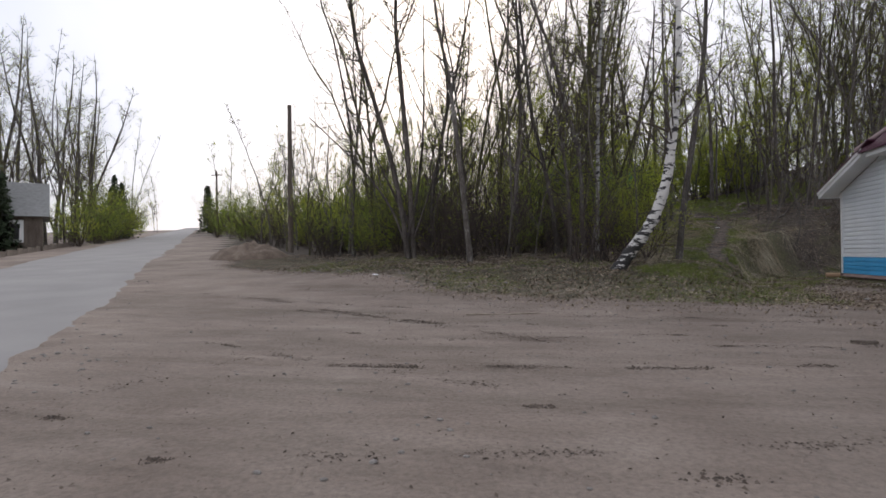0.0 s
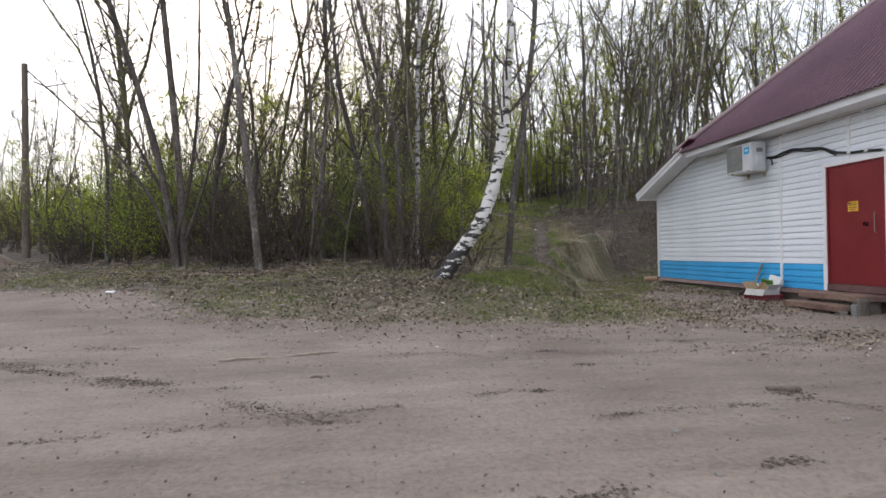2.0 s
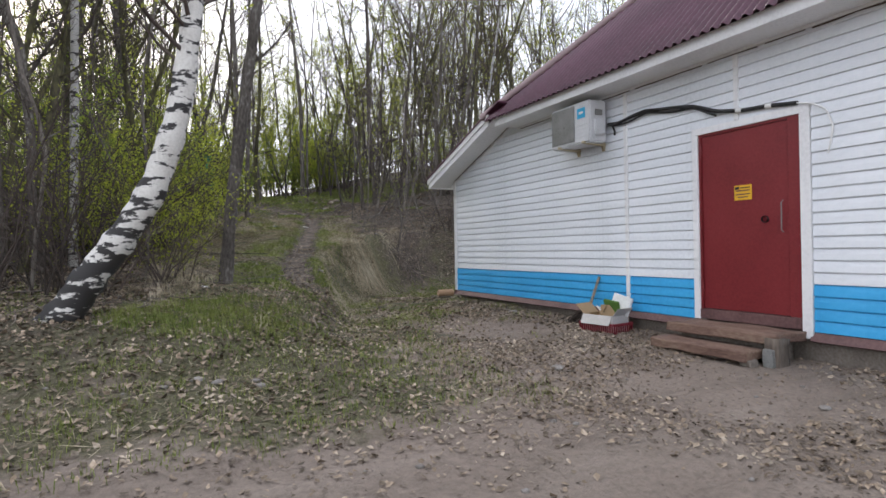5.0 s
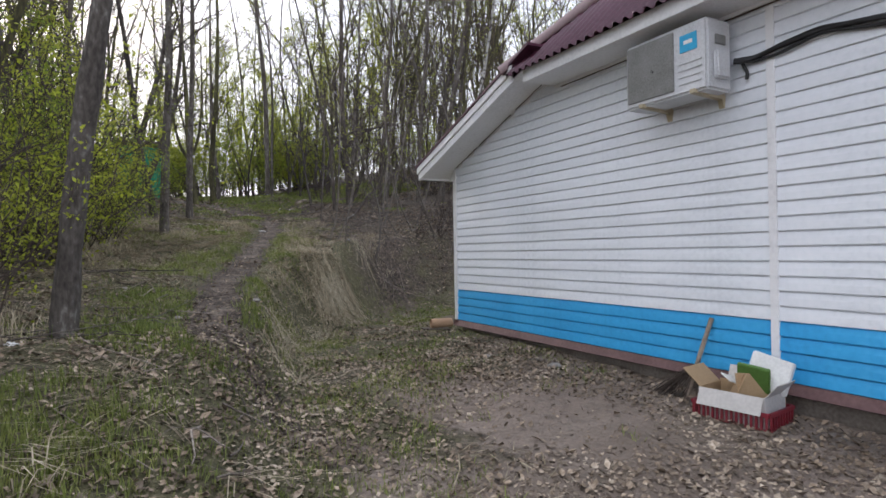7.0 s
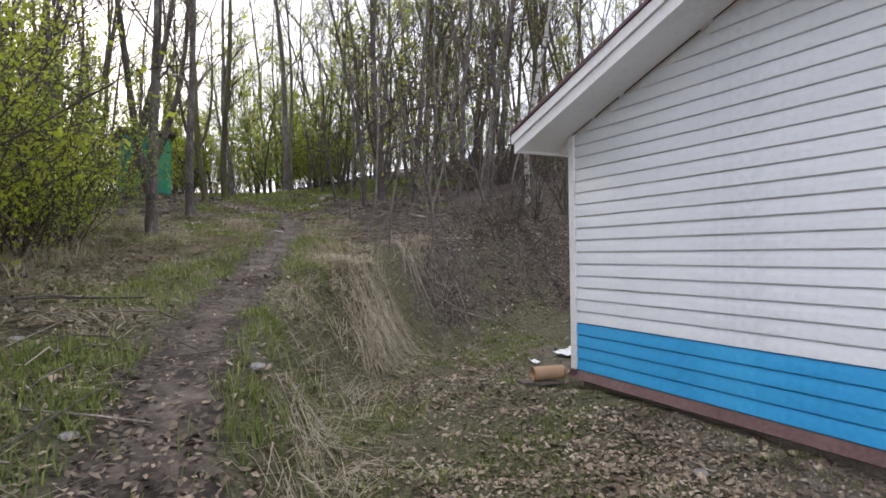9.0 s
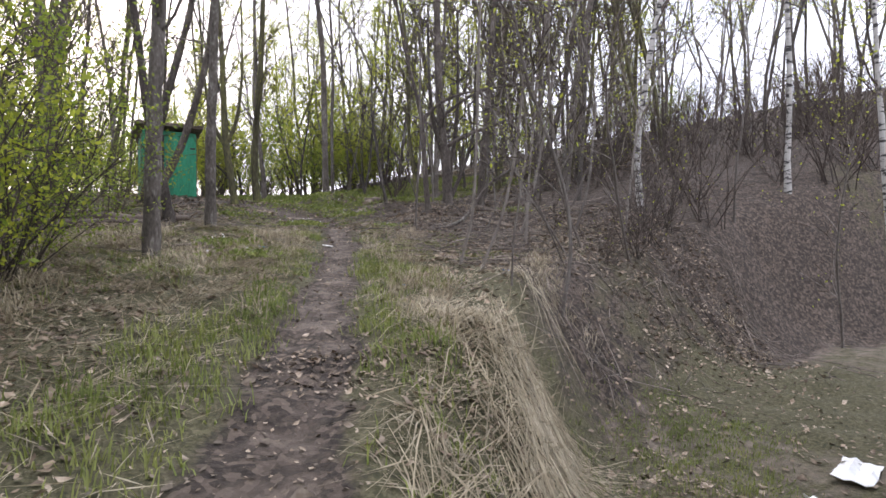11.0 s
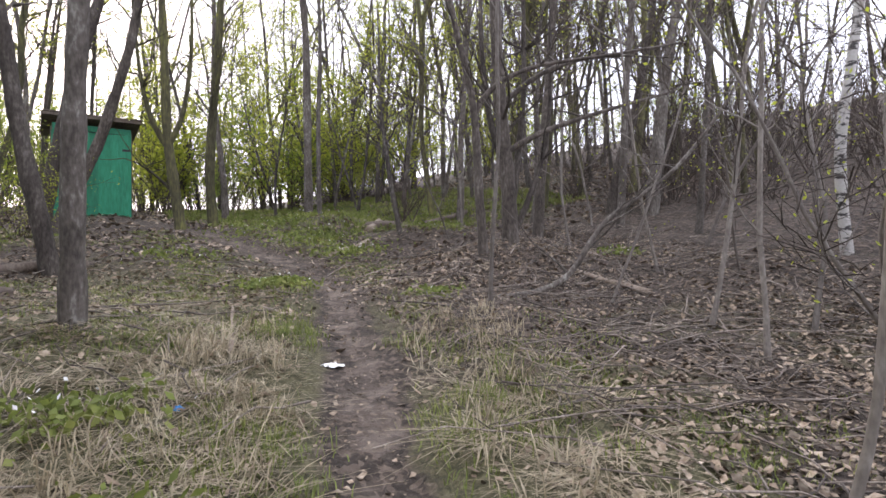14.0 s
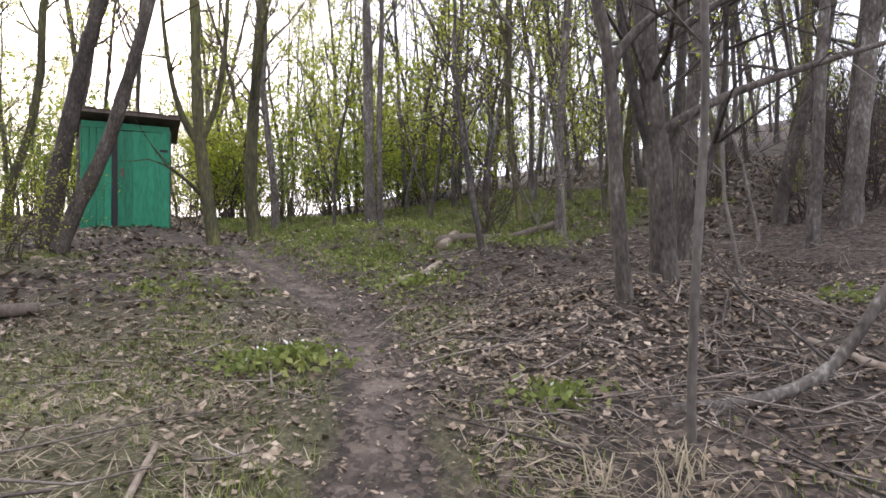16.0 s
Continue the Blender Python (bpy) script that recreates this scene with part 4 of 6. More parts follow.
def make_bush(seed, tall, wide, stems, leaves, leaf_mat, leaf_size=.05, bare=False, shoots=14):
    r = np.random.default_rng(seed)
    wood, crown, spots = Heap(), Heap(), []
    for _ in range(stems):
        a = r.uniform(0, 6.283)
        aim = np.array([math.cos(a) * wide, math.sin(a) * wide, tall]) * r.uniform(.5, 1.1)
        base = np.array([r.normal(0, .15), r.normal(0, .15), -.1])
        ln = grow_line(r, base, aim, tall * r.uniform(.6, 1.1), 6, .13, .0)
        wood.put(*tube(ln, np.linspace(.016, .004, 7) * (1 if bare else .9), 3))
        n = shoots
        y = r.uniform(.8, 5.95, n)
        j = y.astype(int)
        p = ln[j] + (ln[j + 1] - ln[j]) * (y - j)[:, None]
        spots.append(fine_twigs(crown, r, p, np.tile(unit(ln[-1] - ln[0]), (n, 1)), tall * r.uniform(.12, .34, (n, 1)), .0055))
    spots = np.concatenate(spots)
    if leaves:
        leaves_at(crown, r, spots[r.integers(0, len(spots), leaves)] + r.normal(0, .08, (leaves, 3)), leaf_size, 1)
    return wood.mesh("branchwork", [TWIG]), crown.mesh("crown", [TWIG, leaf_mat], False)


BUSH = [make_bush(500 + k, 2.6 + .4 * k, 1.3, 15, (2600, 1700, 2000)[k], (LEAF_BUSH, LEAF, LEAF_BUSH)[k], .029) for k in range(3)]
FULL = [make_bush(510 + k, 2.7, 1.5, 20, 5200, (LEAF_BUSH, LEAF)[k], .027) for k in range(2)]
BRUSH = [make_bush(520 + k, 2.0 + .5 * k, 1.3, 11, 26, LEAF, .03, True, 16) for k in range(3)]


def put_bush(meshes, m, label, name="shrub"):
    t = thing(name, label, "shrub", m, "shrubs")
    part("branchwork", meshes[0], None, t)
    part("crown", meshes[1], None, t)


taken = []


def stand(kinds, k, x, y, label, name="tree", turn=0, size=1.0, tilt=0, tilt_to=0, group="trees"):
    taken.append((x, y))
    put_tree(name, label, kinds[k % len(kinds)], at_ground(x, y, turn, size, tilt, tilt_to), group)


GREY = "slender grey-barked tree just coming into leaf"
OLDT = "stout grey-brown woodland tree with bare spreading limbs"
def hero(name, label, x, y, radius, line, seed, tall=11.0, bark=None, limbs=22, reach=1.8, first=.25, leaves=300, extra=(), k=1.0):
    """A tree whose trunk follows a given line near the ground and then grows on upward."""
    taken.append((x, y))
    r = np.random.default_rng(seed)
    line = [tuple(v * k for v in p) for p in line]
    extra = [([tuple(v * k for v in p) for p in e], ra * k) for e, ra in extra]
    pts = [np.array((0, 0, -.25)) + np.array(line[0]) * (1, 1, 0)] + [np.array(p, float) for p in line]
    d = unit(pts[-1] - pts[-2]) + np.array([0, 0, .4])
    for q in grow_line(r, pts[-1], d, max(1.0, tall - pts[-1][2]), 5, .06, .08)[1:]:
        pts.append(q)
    ln = sag(pts, 4)
    trunk, crown, _ = make_tree(seed, tall, radius, leaves, first, limbs, reach, line=ln, bark=bark, twigs=12, leaf_size=.024)
    t = put_tree(name, label, (trunk, crown), at_ground(x, y), "trees")
    for e, ra in extra:
        h = Heap()
        el = sag(e, 4)
        h.put(*tube(el, np.linspace(ra, ra * .35, len(el)), 6))
        for _ in range(5):
            i = r.integers(len(el) // 2, len(el))
            h.put(*tube(grow_line(r, el[i], (r.normal(), r.normal(), .5), r.uniform(.5, 1.2), 3, .2, .05), [ra * .4, ra * .3, ra * .2, .004], 3))
        part("limb", h.mesh("limb", [bark or BARK]), None, t)


hero("tree", "grey lichen-spotted young trunk beside the footpath", 2.92, 15.7, .095, [(0, 0, 0), (.10, -.05, 1.2), (.28, -.12, 2.5), (.46, -.18, 3.8)], 701, 12)
hero("tree", "thin pale grey leaning tree at the clearing's edge", -2.6, 15.8, .085, [(0, 0, 0), (-.17, .04, 1.8), (-.34, .08, 3.3), (-.48, .12, 4.5)], 702, 10, limbs=14, first=.4)
hero("tree", "dark multi-stemmed alder with crooked bare limbs", -4.75, 17, .09, [(0, 0, 0), (-.3, 0, 2.3), (-.97, .03, 4.7), (-1.6, .06, 6.6)], 703, 10, DARK_BARK, extra=(([(-.1, 0, .5), (-.6, .02, 1.8), (-1.7, .1, 3.1), (-3.4, .2, 4.7)], .05), ([(-.1, 0, .3), (.3, .1, 2.0), (.5, .2, 4.0), (.5, .3, 7.5)], .06)))
hero("tree", "dark multi-stemmed alder with crooked bare limbs", -4.6, 17.1, .09, [(0, 0, 0), (-.14, 0, 3.0), (-.46, 0, 6.6)], 704, 11, DARK_BARK, extra=(([(0, 0, .8), (-.9, 0, 2.6), (-1.8, -.2, 4.6), (-2.2, -.3, 6.6)], .045), ([(0, 0, .6), (.7, -.2, 2.4), (1.2, -.3, 4.4)], .04)))
stand(POLE, 3, -4.6, 18.8, "dark crooked alder in the underwood", turn=70, size=.9, tilt=4)
for k, (x, y, tl, to) in enumerate(((.15, 17.2, 3, 180), (.35, 17.5, 2, 30), (.62, 17.4, 4, 10), (-.2, 17.8, 6, 160), (.0, 18.2, 3, 90))):
    stand(POLE, k, x, y, GREY, turn=55 * k, size=.95, tilt=tl, tilt_to=to)
hero("birch_tree", "thin pale birch among grey trunks", .97, 17.6, .065, [(0, 0, 0), (.05, 0, 2), (.08, .1, 4.5)], 705, 11, GREY_BIRCH)
hero("tree", "stout mossy trunk with pale bark patches", .75, 19.0, .11, [(0, 0, 0), (.02, .1, 2.2), (.1, .1, 5)], 706, 13, BARK_MOSS)
hero("tree", "grey lichen-covered trunk beside the footpath", 4.72, 26.9, .095, [(0, 0, 0), (0, -.02, 1), (.02, -.04, 1.8), (.06, -.07, 2.6)], 707, 12, first=.32)
hero("tree", "thick grey trunk standing close beside the footpath", 4.0, 24.35, .105, [(0, 0, 0), (.02, 0, .9), (.05, 0, 1.9), (.10, 0, 2.8)], 731, 12, first=.34)
hero("tree", "dark mossy leaning trunk beside old beams", 4.03, 30.9, .13, [(0, 0, 0), (-.12, 0, .7), (-.35, .02, 1.8), (-.5, .02, 3.0)], 732, 11, DARK_BARK, first=.4)
hero("tree", "thick crooked trunk beside the privy", 3.25, 35.25, .16, [(0, 0, 0), (.15, -.05, .9), (.32, -.1, 1.8), (.56, -.2, 2.9), (.8, -.3, 3.8)], 708, 13, first=.3, bark=DARK_BARK)
hero("tree", "crooked trunk leaning across the privy", 3.5, 35.0, .13, [(0, 0, 0), (.3, -.1, .75), (.72, -.25, 1.6), (1.05, -.4, 2.7), (1.35, -.5, 3.8)], 709, 12, first=.35, bark=DARK_BARK)
hero("tree", "forked dark trunk beside the privy", 5.72, 35.75, .13, [(0, 0, 0), (-.12, .02, .9), (-.26, .05, 1.9), (-.30, .05, 3.0), (-.33, .05, 4.4)], 710, 11, BARK_MOSS, first=.4, extra=(([(-.26, .05, 1.8), (-.57, .14, 2.35), (-.75, .19, 3.05), (-.9, .2, 4.3), (-1.0, .3, 6.5)], .07), ([(-.26, .05, 1.8), (.06, -.08, 2.5), (.2, -.15, 3.6), (.24, -.2, 4.3), (.2, -.3, 6.5)], .07), ([(-.22, .05, .9), (-.5, .1, 1.2), (-.85, .2, 1.45)], .04)))
hero("tree", "grey mossy trunk on the rise", 6.42, 36.1, .13, [(0, 0, 0), (-.1, .01, 1.2), (0, -.05, 2.8), (.13, -.13, 4.4)], 711, 13, BARK_MOSS)
stand(POLE, 6, 6.9, 38.2, GREY, size=1.2, turn=99)
hero("tree", "tall straight dark trunk on the grassy rise", 8.75, 36.6, .13, [(0, 0, 0), (-.03, -.04, 2.5), (-.05, -.08, 4.9)], 712, 15, first=.3)
hero("tree", "slim grey trunk on the grassy rise", 8.62, 35.0, .06, [(0, 0, 0), (-.03, 0, 2.0), (.05, -.05, 4.0)], 713, 11)
hero("sapling", "crooked dark sapling on the leafy slope", 9.5, 32.25, .05, [(0, 0, 0), (-.15, .04, .8), (-.24, .05, 1.5), (-.34, .07, 2.2)], 714, 4.2, limbs=16, reach=1.3, first=.2, leaves=120)
hero("tree", "slender dark stem bowed like a bent arm", 9.3, 28.75, .068, [(0, 0, 0), (-.07, 0, .9), (-.10, 0, 1.5), (-.12, 0, 2.1), (-.20, 0, 2.8), (-.5, .05, 3.9)], 715, 9, first=.45, limbs=12, extra=(([(-.13, 0, 2.4), (-.02, 0, 2.62), (.30, -.14, 2.97), (.9, -.36, 3.26), (2.2, -.7, 3.5), (3.8, -1.0, 3.9)], .062),), bark=DARK_BARK, k=.81)
hero("tree", "stout dark trunk of a many-stemmed alder", 9.88, 28.95, .13, [(0, 0, 0), (-.03, 0, 1.1), (-.13, .02, 2.1), (-.25, .03, 3.5)], 716, 14, first=.2, extra=(([(0, 0, .5), (.25, .1, 1.6), (.45, .1, 3.0), (.5, .2, 6.0)], .09), ([(-.1, 0, 1.7), (.5, -.3, 2.1), (1.6, -.7, 2.5), (3.2, -1.0, 3.0)], .075), ([(-.05, 0, 1.3), (-.35, .1, 2.2), (-.5, .15, 3.4), (-.5, .2, 6.0)], .085), ([(-.2, 0, 2.6), (.6, -.2, 3.3), (1.7, -.5, 3.7), (3.4, -.8, 3.8)], .06), ([(.1, 0, .2), (.45, -.1, 1.0), (.9, -.1, 2.2), (1.0, 0, 4.5)], .07)), bark=DARK_BARK, k=.77)
hero("tree", "dark stem of a many-stemmed alder", 11.72, 30.8, .11, [(0, 0, 0), (.07, -.05, 1.3), (.21, -.13, 2.8), (.25, -.15, 3.6)], 717, 12, bark=DARK_BARK)
hero("tree", "leaning dark trunk on the slope", 13.92, 31.2, .11, [(0, 0, 0), (.16, -.07, 1.0), (.57, -.24, 2.3), (.81, -.35, 3.6)], 718, 12, bark=DARK_BARK)
hero("tree", "stout brown trunk on the slope", 14.18, 30.3, .15, [(0, 0, 0), (.08, -.05, 1.0), (.26, -.14, 2.6), (.38, -.2, 3.4)], 719, 13)
stand(POLE, 8, 12.6, 32.2, GREY, turn=30, size=1.0, tilt=3)
stand(POLE, 5, 13.2, 28.4, GREY, turn=130, size=.8, tilt=6)
hero("birch_tree", "thin white birch on the steep bank", 12.9, 26.0, .075, [(0, 0, -.2), (-.02, .09, 1.3), (.13, 0, 2.3), (.3, -.09, 3.5), (.42, -.14, 4.0)], 720, 11, GREY_BIRCH, first=.3)
hero("sapling", "thin bare sapling beside the footpath", 8.25, 26.88, .017, [(0, 0, 0), (.05, 0, .9), (.14, 0, 1.7), (.12, 0, 2.6)], 721, 4.6, limbs=12, reach=1.1, leaves=80, bark=SAPLING_BARK)
hero("sapling", "bent grey sapling at the top of the bank", 7.35, 23.16, .014, [(0, 0, 0), (.15, -.08, .5), (.2, -.12, 1.5), (.22, -.15, 2.6)], 722, 4.4, limbs=12, reach=1.1, leaves=80, first=.35, bark=SAPLING_BARK)
hero("sapling", "bent grey sapling at the top of the bank", 7.34, 22.62, .011, [(0, 0, 0), (.24, -.12, .6), (.37, -.19, 1.3), (.41, -.22, 1.7)], 723, 2.8, limbs=10, reach=.8, leaves=50, bark=SAPLING_BARK)
hero("sapling", "bare grey sapling leaning out over the bank", 7.98, 22.0, .015, [(0, 0, 0), (.15, 0, .6), (.1, 0, 1.3), (-.3, .1, 2.4)], 724, 3.6, limbs=14, reach=1.2, leaves=90, bark=SAPLING_BARK)
stand(THIN, 2, 7.25, 21.8, "bare sapling at the top of the bank", turn=10, size=.4)
stand(THIN, 5, 9.2, 24.6, "thin bare sapling on the bank", turn=77, size=.7, tilt=8, tilt_to=10)
stand(THIN, 4, 9.6, 25.4, "thin bare sapling on the bank", turn=177, size=.8, tilt=14, tilt_to=0)
for k, (x, y, q, tl, to) in enumerate(((8.7, 22.9, .5, 30, 200), (9.3, 23.6, .7, 22, 170), (9.9, 24.1, .8, 24, 190), (10.2, 23.4, .7, 30, 210), (10.9, 24.3, .8, 34, 30), (9.6, 26.6, .5, 30, 10), (11.4, 26.4, .8, 28, 200))):
    stand(THIN, k, x, y, "leaning bare sapling tangled over the bank", "sapling", turn=50 * k, size=q, tilt=tl, tilt_to=to)
for k, (x, y, q) in enumerate(((9.6, 23.2, .4), (10.4, 23.5, .5), (11.1, 24.0, .6), (12.0, 24.4, .7), (13.0, 24.4, .8), (13.8, 25.6, .9))):
    put_bush(BRUSH[k % 3], at_ground(x, y, 70 * k, q), "bare twiggy brushwood shrub on the bank")
stand(GREEN, 1, 9.6, 40.0, "slim tree in bright fresh leaf", "young_tree", turn=8, size=1.0)
for k, (x, y, q) in enumerate(((12.2, 38.5, 1.1), (13.5, 36.4, 1.0), (14.2, 39.5, 1.2), (10.8, 41.5, 1.1), (12.9, 42.5, 1.2), (15.6, 37.6, 1.1), (9.0, 43, 1.0), (13.0, 34.3, .8))):
    stand(GREEN, k, x, y, "slim tree in bright fresh leaf", "young_tree", turn=40 * k, size=q)
stand(GREEN, 0, 11.6, 37.0, "slim tree in bright fresh leaf", "young_tree", turn=8, size=1.1)


def bent_branch():
    r = np.random.default_rng(9)
    t = thing("bent_branch", "low bare branch curving up from the leaf litter", "branch", at_ground(9.05, 27.2))
    line = sag([(-.45, .2, -.02), (-.02, 0, .03), (.35, -.17, .2), (.66, -.32, .8), (.97, -.47, 1.05), (1.42, -.69, 1.37), (1.98, -.97, 2.15), (2.44, -1.2, 3.2)], 4)
    h = Heap()
    h.put(*tube(line, np.linspace(.042, .014, len(line)), 7))
    for i in (8, 10, 12, 14, 16, 18, 20, 22):
        tube_part("shoot", grow_line(r, line[i], (r.normal() + .3, r.normal(), .6), r.uniform(.6, 1.5), 4, .2), [.014, .011, .009, .006, .003], BARK, t, "", 4)
    part("limb", h.mesh("limb", [BARK]), None, t)


bent_branch()


def scatter(count, x0, x1, y0, y1, gap, kinds, seed, label, name="tree", sizes=(.8, 1.15), tilt=5, ok=None):
    r = random.Random(seed)
    done = tries = 0
    while done < count and tries < count * 60:
        tries += 1
        x, y = r.uniform(x0, x1), r.uniform(y0, y1)
        if any((x - a) ** 2 + (y - b) ** 2 < gap * gap for a, b in taken):
            continue
        if path_gap(x, y) < 1.5 or forest_edge(x, y) < 4.4 or road_side(x, y) < 4 or (ok and not ok(x, y)):
            continue
        if 6.5 < x < 17 and y < 21.5 or math.hypot(x - 4.1, y - 38.4) < 2.3:
            continue
        stand(kinds, r.randrange(99), x, y, label, name, r.uniform(0, 360), r.uniform(*sizes), r.uniform(0, tilt), r.uniform(0, 360))
        done += 1


def off_path(x, y):
    # keep the glade round the footpath open
    return not (2.4 < x < 9.3 and y < 33) and not (4.8 < x < 9 and y < 35) and not (2.2 < x < 5.6 and y < 38.5)


scatter(12, -9, 2.3, 16.0, 23, 1.0, POLE, 1, GREY, ok=off_path)
scatter(17, -10, 3.0, 22, 40, 1.3, POLE, 2, GREY, ok=off_path)
scatter(26, -22, -8, 18, 44, 1.5, POLE, 22, GREY, sizes=(.45, .65), ok=off_path)
scatter(10, -12, 3.0, 38, 56, 2.0, FAR_TREE, 3, OLDT, ok=off_path)
scatter(15, 0, 15, 40, 58, 1.3, FAR_TREE, 4, GREY, sizes=(1.0, 1.4), ok=off_path)
scatter(6, 0.0, 3, 28, 38, 1.2, POLE, 14, GREY, sizes=(.9, 1.2), ok=off_path)
scatter(26, 11.5, 19, 29.5, 42, 1.2, POLE, 5, GREY, sizes=(.9, 1.25), ok=off_path)
scatter(14, 15, 34, 21.8, 36, 1.6, FAR_TREE + PALE_BIRCH, 7, GREY, sizes=(.8, 1.0), ok=off_path)
scatter(26, 10, 24, 35, 52, 1.1, FAR_TREE, 79, GREY, sizes=(1.1, 1.4), ok=off_path)
scatter(24, 17, 36, 31, 50, 1.2, FAR_TREE, 77, GREY, sizes=(1.0, 1.3), ok=off_path)
scatter(16, -22, -8, 18, 40, 1.2, GREEN, 78, "young tree in fresh yellow-green leaf", "young_tree", sizes=(.4, .7), ok=off_path)
scatter(60, -10, 2.2, 15.6, 28, .6, THIN, 8, "thin bare sapling in the underwood", "sapling", (.7, 1.1), 14, off_path)
scatter(14, 9.0, 18, 22.5, 33, .8, THIN, 9, "thin bare sapling on the leafy slope", "sapling", (.5, 1.0), 22, off_path)
scatter(44, -11, 2.4, 17.5, 36, .9, GREEN, 10, "young tree in fresh yellow-green leaf", "young_tree", sizes=(.45, .95), ok=off_path)
scatter(16, -4, 16, 36, 54, 1.3, GREEN, 11, "young tree in fresh yellow-green leaf", "young_tree", sizes=(.8, 1.2), ok=off_path)
scatter(20, 10.5, 20, 31, 44, 1.3, GREEN, 12, "young tree in fresh yellow-green leaf", "young_tree", sizes=(.5, .9), ok=off_path)

rw = random.Random(33)
for k in range(44):
    x, y = rw.uniform(-16, -6), rw.uniform(19, 34)
    if road_side(x, y) > 7 and forest_edge(x, y) > 6.5:
        put_bush((BUSH + FULL)[k % 5], at_ground(x, y, rw.uniform(0, 360), rw.uniform(.7, 1.4)), "tangled roadside shrub half in leaf")
LUSH = "leafy green spring shrub at the wood's edge"
DRY = "bare twiggy brushwood shrub"
rr = random.Random(21)
for k, (x, y, s) in enumerate(((1.2, 19.4, .9), (1.9, 18.4, .75), (.6, 20.6, 1.0), (2.2, 20.4, .9), (1.6, 21.9, 1.0), (2.6, 22.2, .8), (2.4, 24.2, .9), (1.0, 17.9, .7), (2.9, 23.2, .6), (-1.2, 17.6, .6), (-2.0, 18.6, .7), (-3.6, 18.3, .6), (.0, 19.4, .9), (-6.4, 18.4, .7), (-1.0, 20.4, .9), (-7.5, 20.5, .9), (3.2, 33.8, .55), (2.9, 32.4, .55), (2.2, 30.4, .6), (5.0, 40.0, .7), (7.2, 41, .8), (9.9, 41.5, .9))):
    put_bush((FULL if k < 9 else BUSH)[k % (2 if k < 9 else 3)], at_ground(x, y, rr.uniform(0, 360), s * (1.2 if k < 9 else 1)), LUSH)
for k in range(34):
    x, y = along(rr.uniform(19, 46), rr.uniform(5, 13))
    put_bush((BRUSH + BUSH[:1])[k % 4], at_ground(x, y, rr.uniform(0, 360), rr.uniform(.7, 1.2)), "tangled roadside shrub half in leaf")
for k in range(34):
    x, y = rr.uniform(-11, 2.3), rr.uniform(15.8, 30)
    if forest_edge(x, y) > 5 and road_side(x, y) > 4:
        put_bush(BUSH[k % 3], at_ground(x, y, rr.uniform(0, 360), rr.uniform(.35, 1.35)), "half-leafed yellow-green shrub in the underwood")
for k in range(60):
    x, y = rr.uniform(9.4, 24), rr.uniform(21.6, 36)
    if x < 14 and y < 32:
        continue
    if x < 10 and y > 25.5:
        continue
    put_bush(BRUSH[k % 3], at_ground(x, y, rr.uniform(0, 360), rr.uniform(.6, 1.15)), DRY)
for k in range(120):
    x = rr.uniform(-13, 1.4)
    y = rr.uniform(14.9, 24 if k % 2 else 19)
    if forest_edge(x, y) > 4.0 and road_side(x, y) > 3:
        put_bush(BRUSH[k % 3], at_ground(x, y, rr.uniform(0, 360), rr.uniform(.3, 1.05)), DRY)


# ---- along the road ----
def make_spruce(seed, tall):
    r = np.random.default_rng(seed)
    wood, crown = Heap(), Heap()
    wood.put(*tube([(0, 0, -.3), (0, 0, tall * .5), (0, 0, tall)], [.16, .1, .02], 6))
    for k in range(46):
        q = k / 46
        z = tall * (.08 + .9 * q)
        for a in np.arange(5) * 1.2566 + r.uniform(0, 6.28):
            L = tall * .24 * (1 - q) ** .8 * r.uniform(.7, 1.15) + .12
            e = np.array([math.cos(a) * L, math.sin(a) * L, z - L * .3])
            s = np.array([0, 0, z])
            w = np.array([-math.sin(a), math.cos(a), 0]) * L * .22
            m = (s + e) / 2
            crown.put(np.array([s, m + w - (0, 0, .08), e, m - w - (0, 0, .08)]), np.array([[0, 1, 2, 3]]), 0)
            for _ in range(3):
                c = s + (e - s) * r.uniform(.3, 1) + r.normal(0, .08, 3)
                d = r.normal(0, .18, (4, 3))
                crown.put(c + d, np.array([[0, 1, 2, 3]]), 0)
    return wood.mesh("trunk", [BARK]), crown.mesh("crown", [NEEDLE], False)


SPRUCE = [make_spruce(600, 9), make_spruce(601, 12)]


for k, (a, s, z) in enumerate(((38.5, -10.4, .6), (66, -7.4, .62), (95, 2.5, .9), (39, -11.6, .8), (30, 16, .5), (74, -7.6, .6))):
    x, y = along(a, s)
    put_tree("spruce_tree", "dark green spruce beside the road", SPRUCE[k % 2], at_ground(x, y, 50 * k, z), "trees")
for k in range(34):
    a, s = rr.uniform(40, 88), -rr.uniform(8.5, 17)
    x, y = along(a, s)
    put_tree("tree", "bare roadside tree against the pale sky", (POLE + BIG + BIG)[rr.randrange(17)], at_ground(x, y, rr.uniform(0, 360), rr.uniform(.95, 1.25)), "trees")
for k in range(44):
    a, s = rr.uniform(41, 80), -rr.uniform(6.9, 8.6)
    if k > 24:
        s = rr.uniform(3, 7)
        a = rr.uniform(34, 120)
    x, y = along(a, s)
    put_bush(BUSH[k % 3], at_ground(x, y, rr.uniform(0, 360), rr.uniform(1.3, 1.9)), "yellow-green roadside shrub in young leaf")
